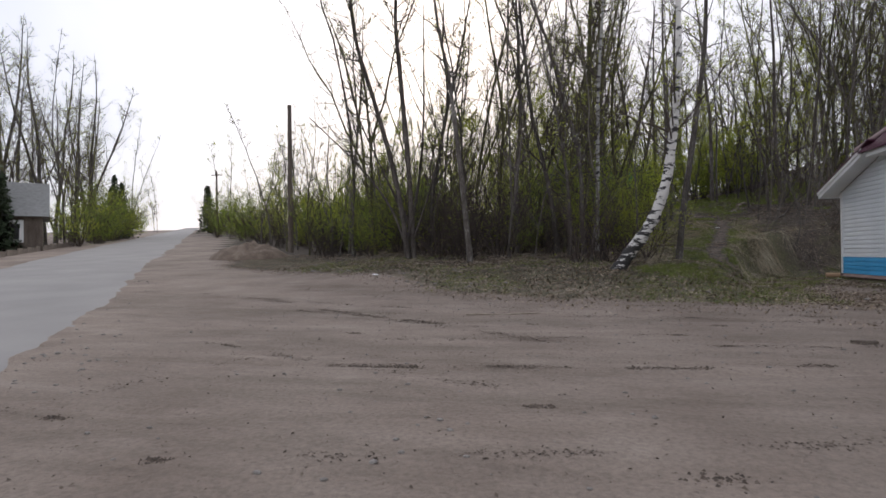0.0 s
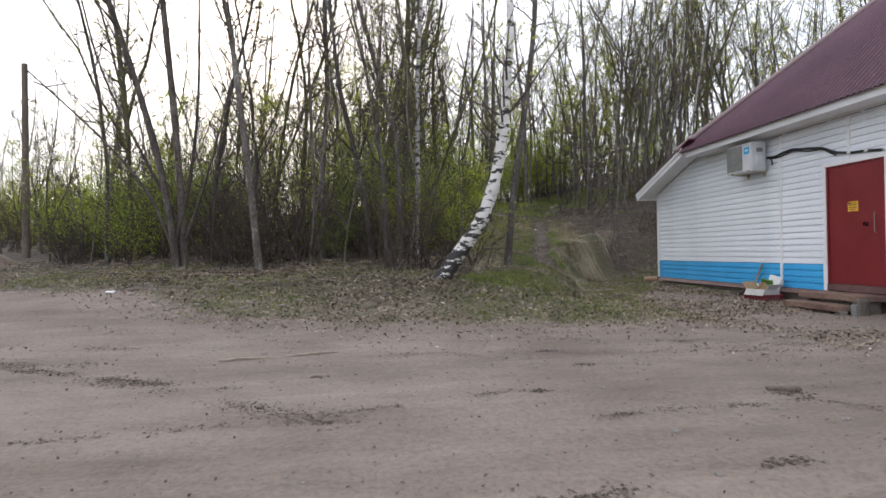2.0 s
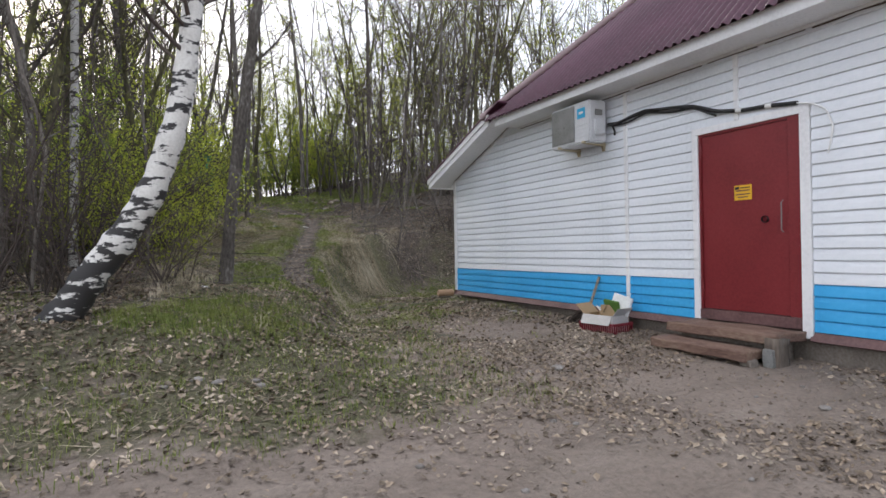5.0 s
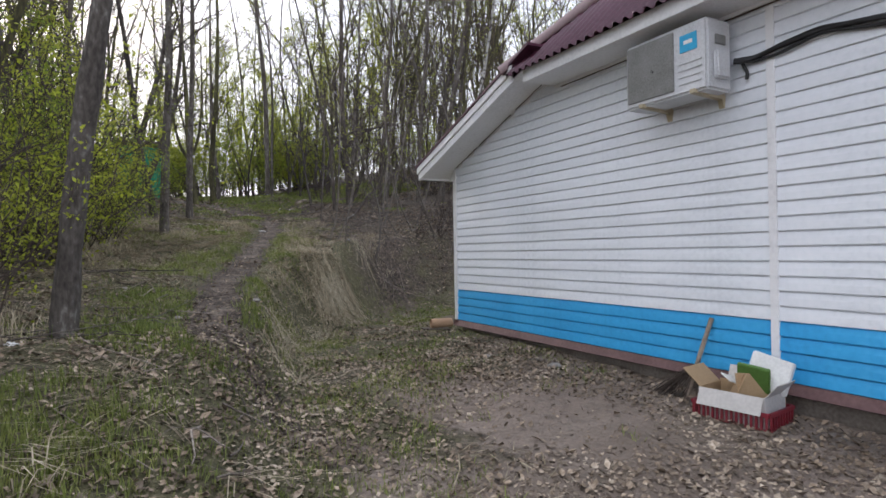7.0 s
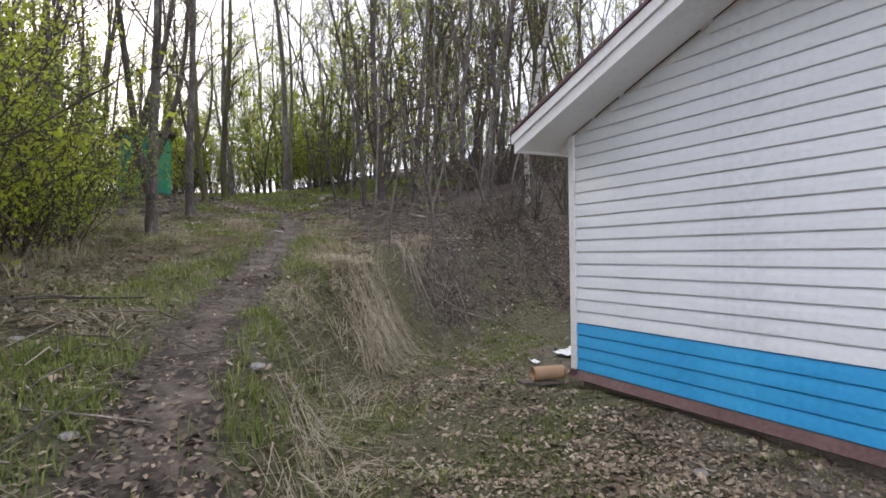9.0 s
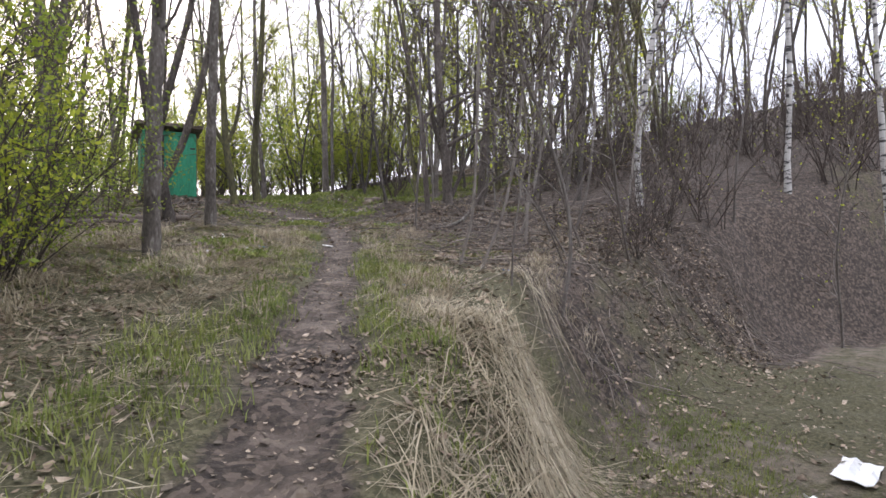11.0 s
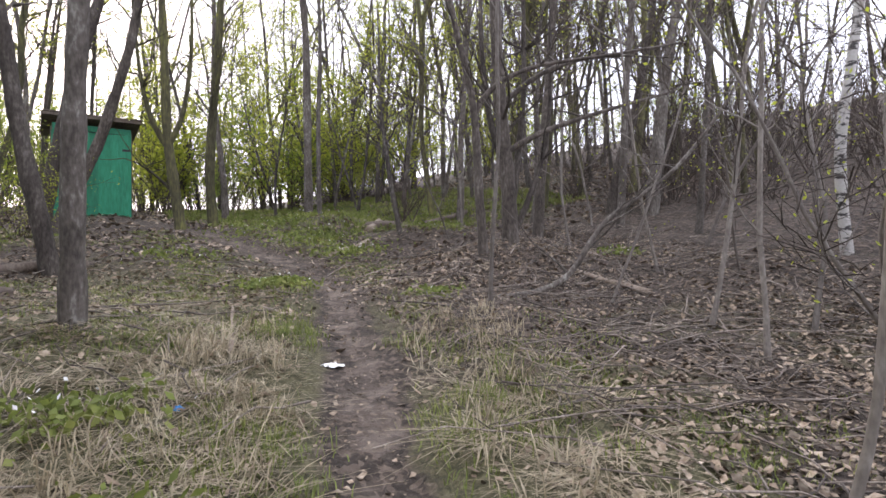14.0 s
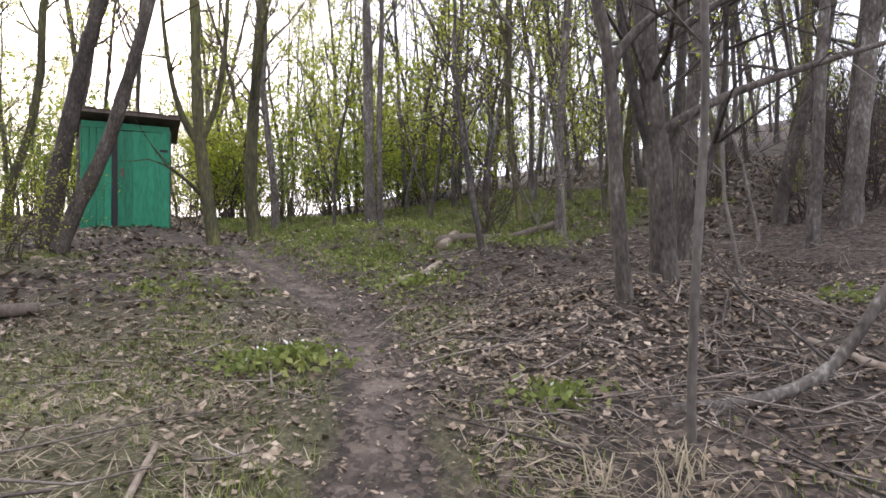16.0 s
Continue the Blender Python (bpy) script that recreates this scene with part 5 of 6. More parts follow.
for k, (a, s, tilt) in enumerate(((24, 4.6, 3), (25, 5.2, 5), (23.4, 5.8, 4), (27, 6.2, 2), (21, 6.6, 3))):
    x, y = along(a, s)
    put_tree("tree", "lopped roadside tree with upright bare shoots", POLE[(k * 2) % 9], at_ground(x, y, 60 * k, .6, tilt, 90 * k), "trees")


for k, (a, sd, q) in enumerate(((27, -13.5, 1.0), (29, -15.5, 1.1), (33, -14.0, .95))):
    x, y = along(a, sd)
    put_tree("tree", "tall bare roadside tree against the pale sky", BIG[k % 4], at_ground(x, y, 80 * k, q), "trees")


def build_pole(x, y, tall, arm=True):
    t = thing("utility_pole", "weathered wooden utility pole", "pole", at_ground(x, y), "utility poles")
    tube_part("shaft", [(0, 0, -.3), (0, 0, tall * .5), (0, 0, tall)], [.13, .115, .10], OLD_WOOD, t, "", 10)
    if not arm:
        return
    part("crossarm", box(-.7, .7, -.04, .04, tall - .5, tall - .42, .01), OLD_WOOD, t)
    for q in (-.6, -.2, .2, .6):
        tube_part("insulator", [(q, 0, tall - .42), (q, 0, tall - .30)], .035, PALE, t)


build_pole(-13.2, 25.7, 7.3, False)
build_pole(*along(62, 3.2), 7.5)


def join_copies(name, items, label, category):
    """Many far copies joined into one object."""
    groups = {}
    for me, m in items:
        n, q = len(me.vertices), len(me.polygons)
        co, idx, mi = np.zeros(n * 3, np.float32), np.zeros(q * 4, np.int32), np.zeros(q, np.int32)
        me.vertices.foreach_get("co", co)
        me.loops.foreach_get("vertex_index", idx)
        me.polygons.foreach_get("material_index", mi)
        w = np.array(m)
        v = co.reshape(-1, 3) @ w[:3, :3].T + w[:3, 3]
        for k, mt in enumerate(me.materials):
            pick = mi == k
            if pick.any():
                groups.setdefault(mt.name, [mt, Heap()])[1].put(v, idx.reshape(-1, 4)[pick], 0)
    h, mats = Heap(), []
    for mt, g in groups.values():
        h.put(np.concatenate(g.v), np.concatenate(g.f), len(mats))
        mats.append(mt)
    tagged(new(name, h.mesh(name, mats, False)), label, category, kind="stuff")


FAR_BUSH = [make_bush(820 + k, 3.4, 1.4, 11, 1500, (LEAF, LEAF_BUSH)[k], .05, False, 10) for k in range(2)]
FAR_BRUSH = [make_bush(830 + k, 2.6, 1.4, 8, 20, LEAF, .05, True, 11) for k in range(2)]
far = []
for k in range(54):
    x, y = rr.uniform(-34, 46), rr.uniform(56, 84)
    if k > 34:
        x, y = rr.uniform(27, 48), rr.uniform(24, 58)
    if road_side(x, y) < 5:
        continue
    q = rr.choice(FAR_TREE)
    m = at_ground(x, y, rr.uniform(0, 360), rr.uniform(.9, 1.3))
    far += [(q[0], m), (q[1], m)]
for k in range(46):
    x, y = along(rr.uniform(78, 150), rr.choice((-1, 1)) * rr.uniform(4, 26) - 3)
    q = rr.choice(FAR_TREE + FAR_BUSH + FAR_BUSH)
    m = at_ground(x, y, rr.uniform(0, 360), rr.uniform(.9, 1.4))
    far += [(q[0], m), (q[1], m)]
for k in range(30):
    x, y = rr.uniform(-8, 24), rr.uniform(45, 62)
    q = GREEN[k % 3]
    m = at_ground(x, y, rr.uniform(0, 360), rr.uniform(.8, 1.4))
    far += [(q[0], m), (q[1], m)]
for k in range(42):
    x, y = rr.uniform(-5, 15), rr.uniform(42.5, 52)
    q = (FAR_BUSH + FAR_BRUSH)[k % 4]
    m = at_ground(x, y, rr.uniform(0, 360), rr.uniform(.5, 1.5))
    far += [(q[0], m), (q[1], m)]
for k in range(84):
    x, y = rr.uniform(-30, 40), rr.uniform(44, 68)
    if k % 4 == 1:
        x, y = rr.uniform(-3, 24), rr.uniform(41, 50)
    if road_side(x, y) < 4:
        continue
    q = rr.choice(FAR_BUSH)
    m = at_ground(x, y, rr.uniform(0, 360), rr.uniform(.4, 1.5))
    far += [(q[0], m), (q[1], m)]
for k in range(70):
    x, y = rr.uniform(18, 46), rr.uniform(26, 60)
    q = rr.choice(FAR_BRUSH)
    m = at_ground(x, y, rr.uniform(0, 360), rr.uniform(1.0, 1.7))
    far += [(q[0], m), (q[1], m)]
join_copies("far_woods", far, "distant mixed woods hazy with young leaves", "woods")


def build_mound():
    x0, y0 = -13.6, 22.6
    bm = bmesh.new()
    bmesh.ops.create_grid(bm, x_segments=40, y_segments=30, size=1)
    for v in bm.verts:
        x, y = v.co.x * 2.0, v.co.y * 1.5
        q = max(0, 1 - (x / 1.9) ** 2 - (y / 1.4) ** 2)
        v.co = Vector((x, y, float(height(x0 + x, y0 + y) - height(x0, y0)) - .12 + .72 * q ** .7 + .3 * q * noise.noise(Vector((x * 2.6, y * 2.6, 3))) + .1 * q * noise.noise(Vector((x * 8, y * 8, 1)))))
    o = tagged(part("dirt_mound", bm, EARTH, None, "", True), "heap of pale brown earth and leaves by the road", "mound")
    o.matrix_world = pose(x0, y0, float(height(x0, y0)))


build_mound()


def build_far_house():
    x, y = along(38.5, -12.2)
    t = thing("cottage", "grey timber cottage with white carved window frame", "house", pose(x, y, float(height(x, y)) - .1, 0, 0, 47))
    part("wall", box(-4, 4, -.15, .15, 0, 2.7), OLD_WOOD, t)
    part("wall", box(-4, -3.7, .15, 6, 0, 2.7), OLD_WOOD, t)
    part("wall", box(3.7, 4, .15, 6, 0, 2.7), OLD_WOOD, t)
    part("wall", box(-3.7, 3.7, 5.7, 6, 0, 2.7), OLD_WOOD, t)
    part("roof", prism([(-.6, 2.6), (6.6, 2.6), (3, 5.2)], 0, -4.4, 4.4), GRILLE, t)
    for q in (2.2, -1.5):
        w = part("window", box(q - .75, q + .75, -.20, -.15, .85, 2.35), PALE, t, "white carved window surround")
        for d in (-.30, .30):
            part("pane", box(q + d - .22, q + d + .22, -.215, -.19, 1.05, 2.1), BLACK, w)
    f = thing("low_fence", "dark low plank fence beyond the road", "fence")
    for k in range(14):
        a = 26 + k * 2.0
        xa, ya = along(a, -8.4)
        xb, yb = along(a + 1.96, -8.4)
        p = part("plank", box(0, math.hypot(xb - xa, yb - ya), -.02, .02, .0, .42), OLD_WOOD, f)
        p.matrix_local = pose(xa, ya, float(height(xa, ya)) - .03, 0, 0, math.degrees(math.atan2(yb - ya, xb - xa)))


build_far_house()


# ---- ground cover ----
def sample(r, n, x0, x1, y0, y1, chance):
    x, y = r.uniform(x0, x1, n), r.uniform(y0, y1, n)
    keep = r.uniform(size=n) < chance(x, y)
    return x[keep], y[keep]


def in_house(x, y):
    return (x > WX - .02) & (x < EAST) & (y > SOUTH) & (y < NORTH + .02)


def litter(name, n, box4, chance, size, label, seed, material, lift=.016, category="leaf litter", slim=.66, tip=.36):
    r = np.random.default_rng(seed)
    x, y = sample(r, n, *box4, lambda a, b: chance(a, b) * ~in_house(a, b))
    m = len(x)
    z = ground_z(x, y) + r.uniform(.002, lift, m)
    a = r.uniform(0, 6.283, m)
    s = size * np.minimum(1.7, np.exp(r.normal(-.12, .38, m)))
    u = np.stack([np.cos(a), np.sin(a), r.normal(0, tip, m)], -1) * s[:, None]
    w = np.stack([-np.sin(a), np.cos(a), r.normal(0, tip, m)], -1) * s[:, None] * slim
    c = np.stack([x, y, z + s * .22 * min(1, slim * 2)], -1)
    fold = np.zeros((m, 3))
    fold[:, 2] = s * slim * r.uniform(-.4, .6, m)
    v = np.stack([c - u, c - w + fold, c + u, c + w + fold], 1).reshape(-1, 3)
    me = mesh_np(name, v, np.arange(4 * m).reshape(-1, 4), [material])
    tagged(new(name, me), label, category, kind="stuff")


def blades(name, n, box4, chance, tall, width, droop, label, seed, material, tuft=0, category="grass", flat=1.0, fan=.9, fall=None, hug=9.0):
    r = np.random.default_rng(seed)
    x, y = sample(r, n, *box4, lambda a, b: chance(a, b) * ~in_house(a, b))
    lean0 = r.uniform(0, 6.283, len(x)) if fall is None else r.normal(fall, .7, len(x))
    if tuft:
        x, y, lean0 = np.repeat(x, tuft), np.repeat(y, tuft), np.repeat(lean0, tuft)
        x, y = x + r.normal(0, .05, len(x)), y + r.normal(0, .05, len(x))
    m = len(x)
    z = ground_z(x, y) - .01
    a = lean0 + r.normal(0, fan, m)
    L = tall * r.uniform(.4, 1.25, m)
    d = droop * r.uniform(.3, 1.3, m)
    o = np.stack([np.cos(a), np.sin(a), np.zeros(m)], -1)
    s = np.stack([-np.sin(a), np.cos(a), np.zeros(m)], -1) * width
    up = np.array([0, 0, flat])
    p0 = np.stack([x, y, z], -1)
    p1 = p0 + up * (L * .55)[:, None] * (1 - .3 * d)[:, None] + o * (L * (d * .30 + .5 * (1 - flat)))[:, None]
    p2 = p1 + up * (L * .45 * (1 - 1.25 * d))[:, None] + o * (L * (d * .45 + .4 * (1 - flat)))[:, None]
    p2[:, 2] = np.maximum(p2[:, 2], ground_z(p2[:, 0], p2[:, 1]) + .006)
    p1[:, 2] = np.maximum(p1[:, 2], ground_z(p1[:, 0], p1[:, 1]) + .012)
    p1[:, 2] = np.minimum(p1[:, 2], ground_z(p1[:, 0], p1[:, 1]) + hug * r.uniform(.3, 1, m))
    p2[:, 2] = np.minimum(p2[:, 2], ground_z(p2[:, 0], p2[:, 1]) + hug * r.uniform(.2, .8, m))
    v = np.stack([p0 - s, p0 + s, p1 + s * .8, p1 - s * .8, p2 + s * .2, p2 - s * .2], 1).reshape(-1, 3)
    k = np.arange(m)[:, None] * 6
    f = np.concatenate([k + np.array([[0, 1, 2, 3]]), k + np.array([[3, 2, 4, 5]])])
    me = mesh_np(name, v, f, [material])
    tagged(new(name, me), label, category, kind="stuff")


def wooded(x, y):
    return smooth(-1.2, 1.6, forest_edge(x, y)) * smooth(1, 3, road_side(x, y)) * (1 - .85 * in_yard(x, y))


def on_bank(x, y):
    toe = np.interp(x, TOE_X, TOE_Y)
    return smooth(-.3, .6, y - toe) * smooth(12, 13.5, y)


def grassy(x, y):
    east = np.interp(y, PATH_Y, PATH_X) + 1.25
    return smooth(12.5, 14.5, y) * smooth(1.0, 3.0, x) * smooth(.5, -.5, x - east + .4 * ripple(x, y, 1.2, 2, 6)) * smooth(31, 25, y)


def bank_face(x, y):
    """1 on the steep bare face of the bank behind the house."""
    d = y - np.interp(x, TOE_X, TOE_Y)
    return smooth(6.4, 7.2, x) * smooth(10, 8.8, x) * smooth(-.1, .4, d) * smooth(2.6, 1.6, d)


def yard_leaves(x, y):
    return smooth(3.2, 5.0, x) * smooth(7.8, 9.6, y) * smooth(.1, .7, .5 + .6 * ripple(x, y, 1.6, 5, 7)) * (y < 21)


def verge(x, y):
    """The strip of leaves and thin grass between the forecourt and the trees."""
    return smooth(-.5, .6, forest_edge(x, y)) * smooth(6, 4, forest_edge(x, y)) * (road_side(x, y) > 1)


litter("leaf_litter", 300000, (-7, 12.5, 10.5, 31), lambda x, y: np.clip(wooded(x, y) * (.3 + .7 * smooth(12.5, 16, y)) * (1 - .65 * bank_face(x, y)) * (1 - .7 * grassy(x, y)) * (1 - .8 * smooth(.55, .25, path_gap(x, y))) * (.45 + .55 * smooth(-.6, .5, ripple(x, y, 1.7, 3, 9))), 0, 1), .0235, "brown dead leaves covering the woodland floor", 1, LITTER)
litter("leaf_litter", 40000, (-8, 20, 31, 44), lambda x, y: wooded(x, y) * .8 * smooth(.2, .5, path_gap(x, y)), .042, "brown dead leaves covering the far woodland floor", 2, LITTER)
litter("yard_leaves", 100000, (2.5, 8.0, 8.0, 20.5), lambda x, y: .6 * yard_leaves(x, y), .0175, "dead leaves blown across the yard", 3, LITTER)
litter("yard_leaves", 15000, (3.0, 7.4, 13.2, 18.2), lambda x, y: smooth(1.7, .5, np.abs(y - 14.9 - .45 * (x - 4.6)) + .5 * ripple(x, y, .8, 41, 7)) * .9, .018, "brown dead leaves drifted over the mouth of the footpath", 9, LITTER)
litter("edge_leaves", 120000, (-16, 4, 8.5, 24), lambda x, y: smooth(-1.3, .4, forest_edge(x, y)) * .85, .018, "dead leaves along the forecourt's edge", 4, LITTER)
litter("path_leaves", 24000, (3, 8, 12, 36), lambda x, y: smooth(.6, .15, path_gap(x, y)) * .8, .012, "trodden dead leaves on the footpath", 5, LITTER, .006)
litter("flattened_straw", 90000, (1.5, 9.8, 12.5, 31), lambda x, y: np.clip(grassy(x, y) * smooth(14.5, 17.5, y) * smooth(.25, .5, path_gap(x, y)) * (.2 + .8 * smooth(-.6, .5, ripple(x, y, 1.1, 9, 7))), 0, 1), .085, "flattened straw-coloured dead grass", 6, STRAW, .03, "dead grass", .03, .3)
litter("flattened_straw", 22000, (4.6, 7.8, 16.4, 22.4), lambda x, y: smooth(.45, .8, path_gap(x, y)) * smooth(.1, .5, y - np.interp(x, TOE_X, TOE_Y)) * smooth(2.4, 1.7, y - np.interp(x, TOE_X, TOE_Y)) * smooth(-.5, .3, ripple(x, y, .7, 27, 7)) * smooth(7.8, 6.8, x), .09, "straw-coloured dead grass matted on the bank", 26, STRAW, .04, "dead grass", .035, .45)
litter("yard_grit", 9000, (4.0, 8.2, 9, 20.5), lambda x, y: in_yard(x, y) * .8, .011, "small grit and leaf crumbs on trodden ground", 8, LITTER, .004, "grit")
litter("flattened_straw", 24000, (-6, 5.5, 10.6, 16), lambda x, y: verge(x, y) * .5 * smooth(-.5, .5, ripple(x, y, 1.4, 13, 7)), .07, "thin dead grass at the forecourt's edge", 7, STRAW, .02, "dead grass", .04, .3)

blades("dry_grass", 2600, (2.0, 8.2, 13.2, 27), lambda x, y: grassy(x, y) * on_bank(x, y) * smooth(.35, .8, path_gap(x, y)) * smooth(-.1, .6, ripple(x, y, 1.3, 9, 7)), .30, .0038, 1.1, "matted straw-coloured dry grass on the bank", 11, STRAW, tuft=13)
blades("dry_grass", 1150, (4.6, 7.6, 16.4, 22.4), lambda x, y: smooth(.5, .9, path_gap(x, y)) * smooth(.35, .8, y - np.interp(x, TOE_X, TOE_Y)) * smooth(2.6, 1.7, y - np.interp(x, TOE_X, TOE_Y)) * smooth(-.2, .4, ripple(x, y, .7, 27, 7)), .50, .0040, 1.2, "long drooping dry grass hanging over the bank", 12, STRAW, tuft=16, flat=.55, fan=.75, fall=-1.0, hug=.16)
blades("straw_mat", 2700, (1.6, 8.8, 13.4, 27), lambda x, y: grassy(x, y) * on_bank(x, y) * smooth(.4, .8, path_gap(x, y)) * (.25 + .75 * smooth(-.4, .4, ripple(x, y, 1.2, 9, 7))), .46, .0036, .8, "pale dead grass lying in flattened swathes", 21, STRAW, tuft=14, category="dead grass", flat=.28, fan=.5)
blades("green_grass", 15000, (3.0, 8.6, 15.2, 29), lambda x, y: smooth(1.35, .7, path_gap(x, y)) * smooth(.17, .36, path_gap(x, y)) * smooth(-.2, .9, ripple(x, y, .8, 18, 8)) * smooth(29, 23, y), .13, .0036, .75, "bright green grass lining the footpath", 22, GRASS, tuft=9)
blades("green_grass", 14000, (1.0, 9.5, 12.0, 32), lambda x, y: (.3 + .7 * smooth(1.1, .5, path_gap(x, y))) * grassy(x, y) * smooth(.17, .36, path_gap(x, y)) * smooth(-.2, .6, ripple(x, y, .9, 16, 7)), .13, .0036, .75, "fresh green grass beside the footpath", 13, GRASS, tuft=10)
blades("green_grass", 8000, (-8, 5.0, 10.8, 18), lambda x, y: verge(x, y) * smooth(-.6, .5, ripple(x, y, 1.5, 20, 7)), .085, .0028, .6, "sparse green grass at the forecourt's edge", 14, GRASS, tuft=9)
blades("green_grass", 2200, (1.4, 4.4, 12.4, 15.2), lambda x, y: smooth(1.3, .5, np.hypot(x - 2.6, (y - 13.9) * 1.4)), .12, .003, .6, "bright green grass at the birch's foot", 17, GRASS, tuft=12)
blades("low_grass", 17000, (2.2, 9.8, 23.5, 35), lambda x, y: smooth(.3, .5, path_gap(x, y)) * smooth(-.1, .7, ripple(x, y, .9, 26, 8)) * smooth(9.8, 7.0, x), .07, .0038, .7, "low mossy grass between dead leaves", 23, GRASS, tuft=7)
blades("low_straw", 3000, (2.2, 7.8, 23.5, 33), lambda x, y: smooth(.35, .6, path_gap(x, y)) * smooth(.0, .8, ripple(x, y, 1.3, 4, 8)), .2, .0022, .8, "thin dead grass between dead leaves", 24, STRAW, tuft=8, category="dead grass", flat=.3, fan=.6)
blades("dry_grass", 380, (7.4, 12, 20.9, 23.2), lambda x, y: smooth(.1, .5, y - np.interp(x, TOE_X, TOE_Y)) * smooth(.0, .6, ripple(x, y, 1.0, 31, 7)), .3, .0026, 1.2, "sparse dry grass on the shaded bank", 25, STRAW, tuft=14)
blades("green_grass", 4200, (5.5, 15, 33, 44), lambda x, y: smooth(.1, .6, path_gap(x, y) - 1.0), .16, .007, .5, "green grass on the sunlit rise", 15, GRASS, tuft=9)
blades("green_grass", 6000, (4.8, 9.5, 14.0, 22), lambda x, y: smooth(.8, -.1, y - np.interp(x, TOE_X, TOE_Y)) * smooth(-.4, .6, ripple(x, y, .9, 12, 7)), .08, .0028, .6, "thin green grass beside the house corner", 16, GRASS, tuft=10)


def tracks(lines, seed):
    """Dark crumbs of bark and soil left along tyre tracks on the forecourt."""
    r = np.random.default_rng(seed)
    xs, ys = [], []
    for (xa, ya, xb, yb, n, w) in lines:
        k = r.uniform(0, 1, n)
        keep = r.uniform(size=n) < smooth(-.5, .6, np.sin(k * 23 + xa * 3) + .6 * np.sin(k * 61 + ya))
        k = k[keep]
        bend = .18 * np.sin(k * 3.0 + xa)
        xs.append(xa + (xb - xa) * k + r.normal(0, w, len(k)))
        ys.append(ya + (yb - ya) * k + bend + r.normal(0, w * .6, len(k)))
    x, y = np.concatenate(xs), np.concatenate(ys)
    m = len(x)
    a, s = r.uniform(0, 6.283, m), r.uniform(.005, .017, m)
    u = np.stack([np.cos(a), np.sin(a), r.normal(0, .2, m)], -1) * s[:, None]
    w = np.stack([-np.sin(a), np.cos(a), r.normal(0, .3, m)], -1) * s[:, None] * .6
    c = np.stack([x, y, ground_z(x, y) + .004], -1)
    v = np.stack([c - u, c - w, c + u, c + w], 1).reshape(-1, 3)
    tagged(new("track_crumbs", mesh_np("track_crumbs", v, np.arange(4 * m).reshape(-1, 4), [CRUMB])), "dark crumbs of bark along tyre tracks", "debris", kind="stuff")


tracks(((-6, 10.6, .4, 6.6, 4200, .12), (-5.5, 9.6, -1.2, 8.2, 2000, .08), (-3, 5.4, 2.5, 6.0, 2200, .05), (-8, 11.5, -2, 9.5, 1600, .12), (2.0, 9.6, 6.5, 9.0, 900, .10), (-4.5, 6.2, -.5, 4.9, 900, .06), (-2.6, 7.0, 1.2, 7.6, 700, .05), (1.4, 6.6, 3.4, 7.3, 600, .05), (3.3, 7.3, 5.0, 5.6, 500, .05), (-1.5, 3.2, 4.0, 4.1, 800, .07), (-6, 12, 2, 8.6, 1200, .12), (0, 9.2, 5, 8.6, 700, .10), (-4.2, 3.0, -3.0, 7.0, 500, .10)), 71)
litter("forecourt_crumbs", 5000, (-6, 7.4, 1, 11), lambda x, y: np.ones_like(x) * .8, .010, "scattered crumbs of bark and leaf on bare sand", 72, CRUMB, .004, "debris")


def herbs(spots, seed):
    r = np.random.default_rng(seed)
    for x, y, s, n in spots:
        h = Heap()
        t = thing("wood_anemones", "low clump of fresh green wood anemones", "plant", at_ground(x, y), "herb clumps")
        px, py = r.normal(0, s, n), r.normal(0, s * .7, n)
        pz = ground_z(x + px, y + py) - ground_z(x, y) + r.uniform(.04, .13, n)
        leaves_at(h, r, np.stack([px, py, pz], -1), .035, 0)
        tagged(part("foliage", h.mesh("foliage", [GRASS], False), None, t), kind="stuff")
        f = Heap()
        k = max(4, n // 30)
        q = np.stack([px[:k], py[:k], pz[:k] + .05], -1)
        leaves_at(f, r, q, .016, 0)
        tagged(part("blossom", f.mesh("blossom", [PAPER], False), None, t, "tiny white flowers"), kind="stuff")


herbs(((6.5, 28.9, .22, 500), (8.0, 33.0, .5, 800), (8.3, 31.6, .35, 500), (10.4, 32.5, .4, 500), (8.0, 35.4, .8, 900), (7.3, 34.3, .5, 500), (5.5, 31.8, .4, 300), (8.0, 27.6, .15, 150), (4.9, 25.4, .2, 300), (10.9, 35.0, .9, 900), (5.0, 24.2, .2, 250), (11.3, 28.2, .2, 150)), 31)


STICK = mat("weathered_twig", [(.06, .048, .04), (.15, .125, .105), (.30, .26, .22)], 3.0, .9, .2, per_island=.6)


def sticks(name, n, box4, chance, seed, label):
    r = np.random.default_rng(seed)
    x, y = sample(r, n, *box4, chance)
    h = Heap()
    for a, b in zip(x, y):
        L, q = .12 + .36 * r.exponential(1.0), r.uniform(0, 6.283)
        k = np.linspace(-.5, .5, 4)
        px, py = a + math.cos(q) * L * k + r.normal(0, .08 * L, 4), b + math.sin(q) * L * k + r.normal(0, .05 * L, 4)
        pz = ground_z(px, py) + r.uniform(.0, .06) + np.abs(r.normal(0, .03, 4))
        h.put(*tube(np.stack([px, py, pz], -1), np.linspace(.006, .0022, 4) * r.uniform(.3, 1.5), 4))
    tagged(new(name, h.mesh(name, [STICK])), label, "twigs", kind="stuff")


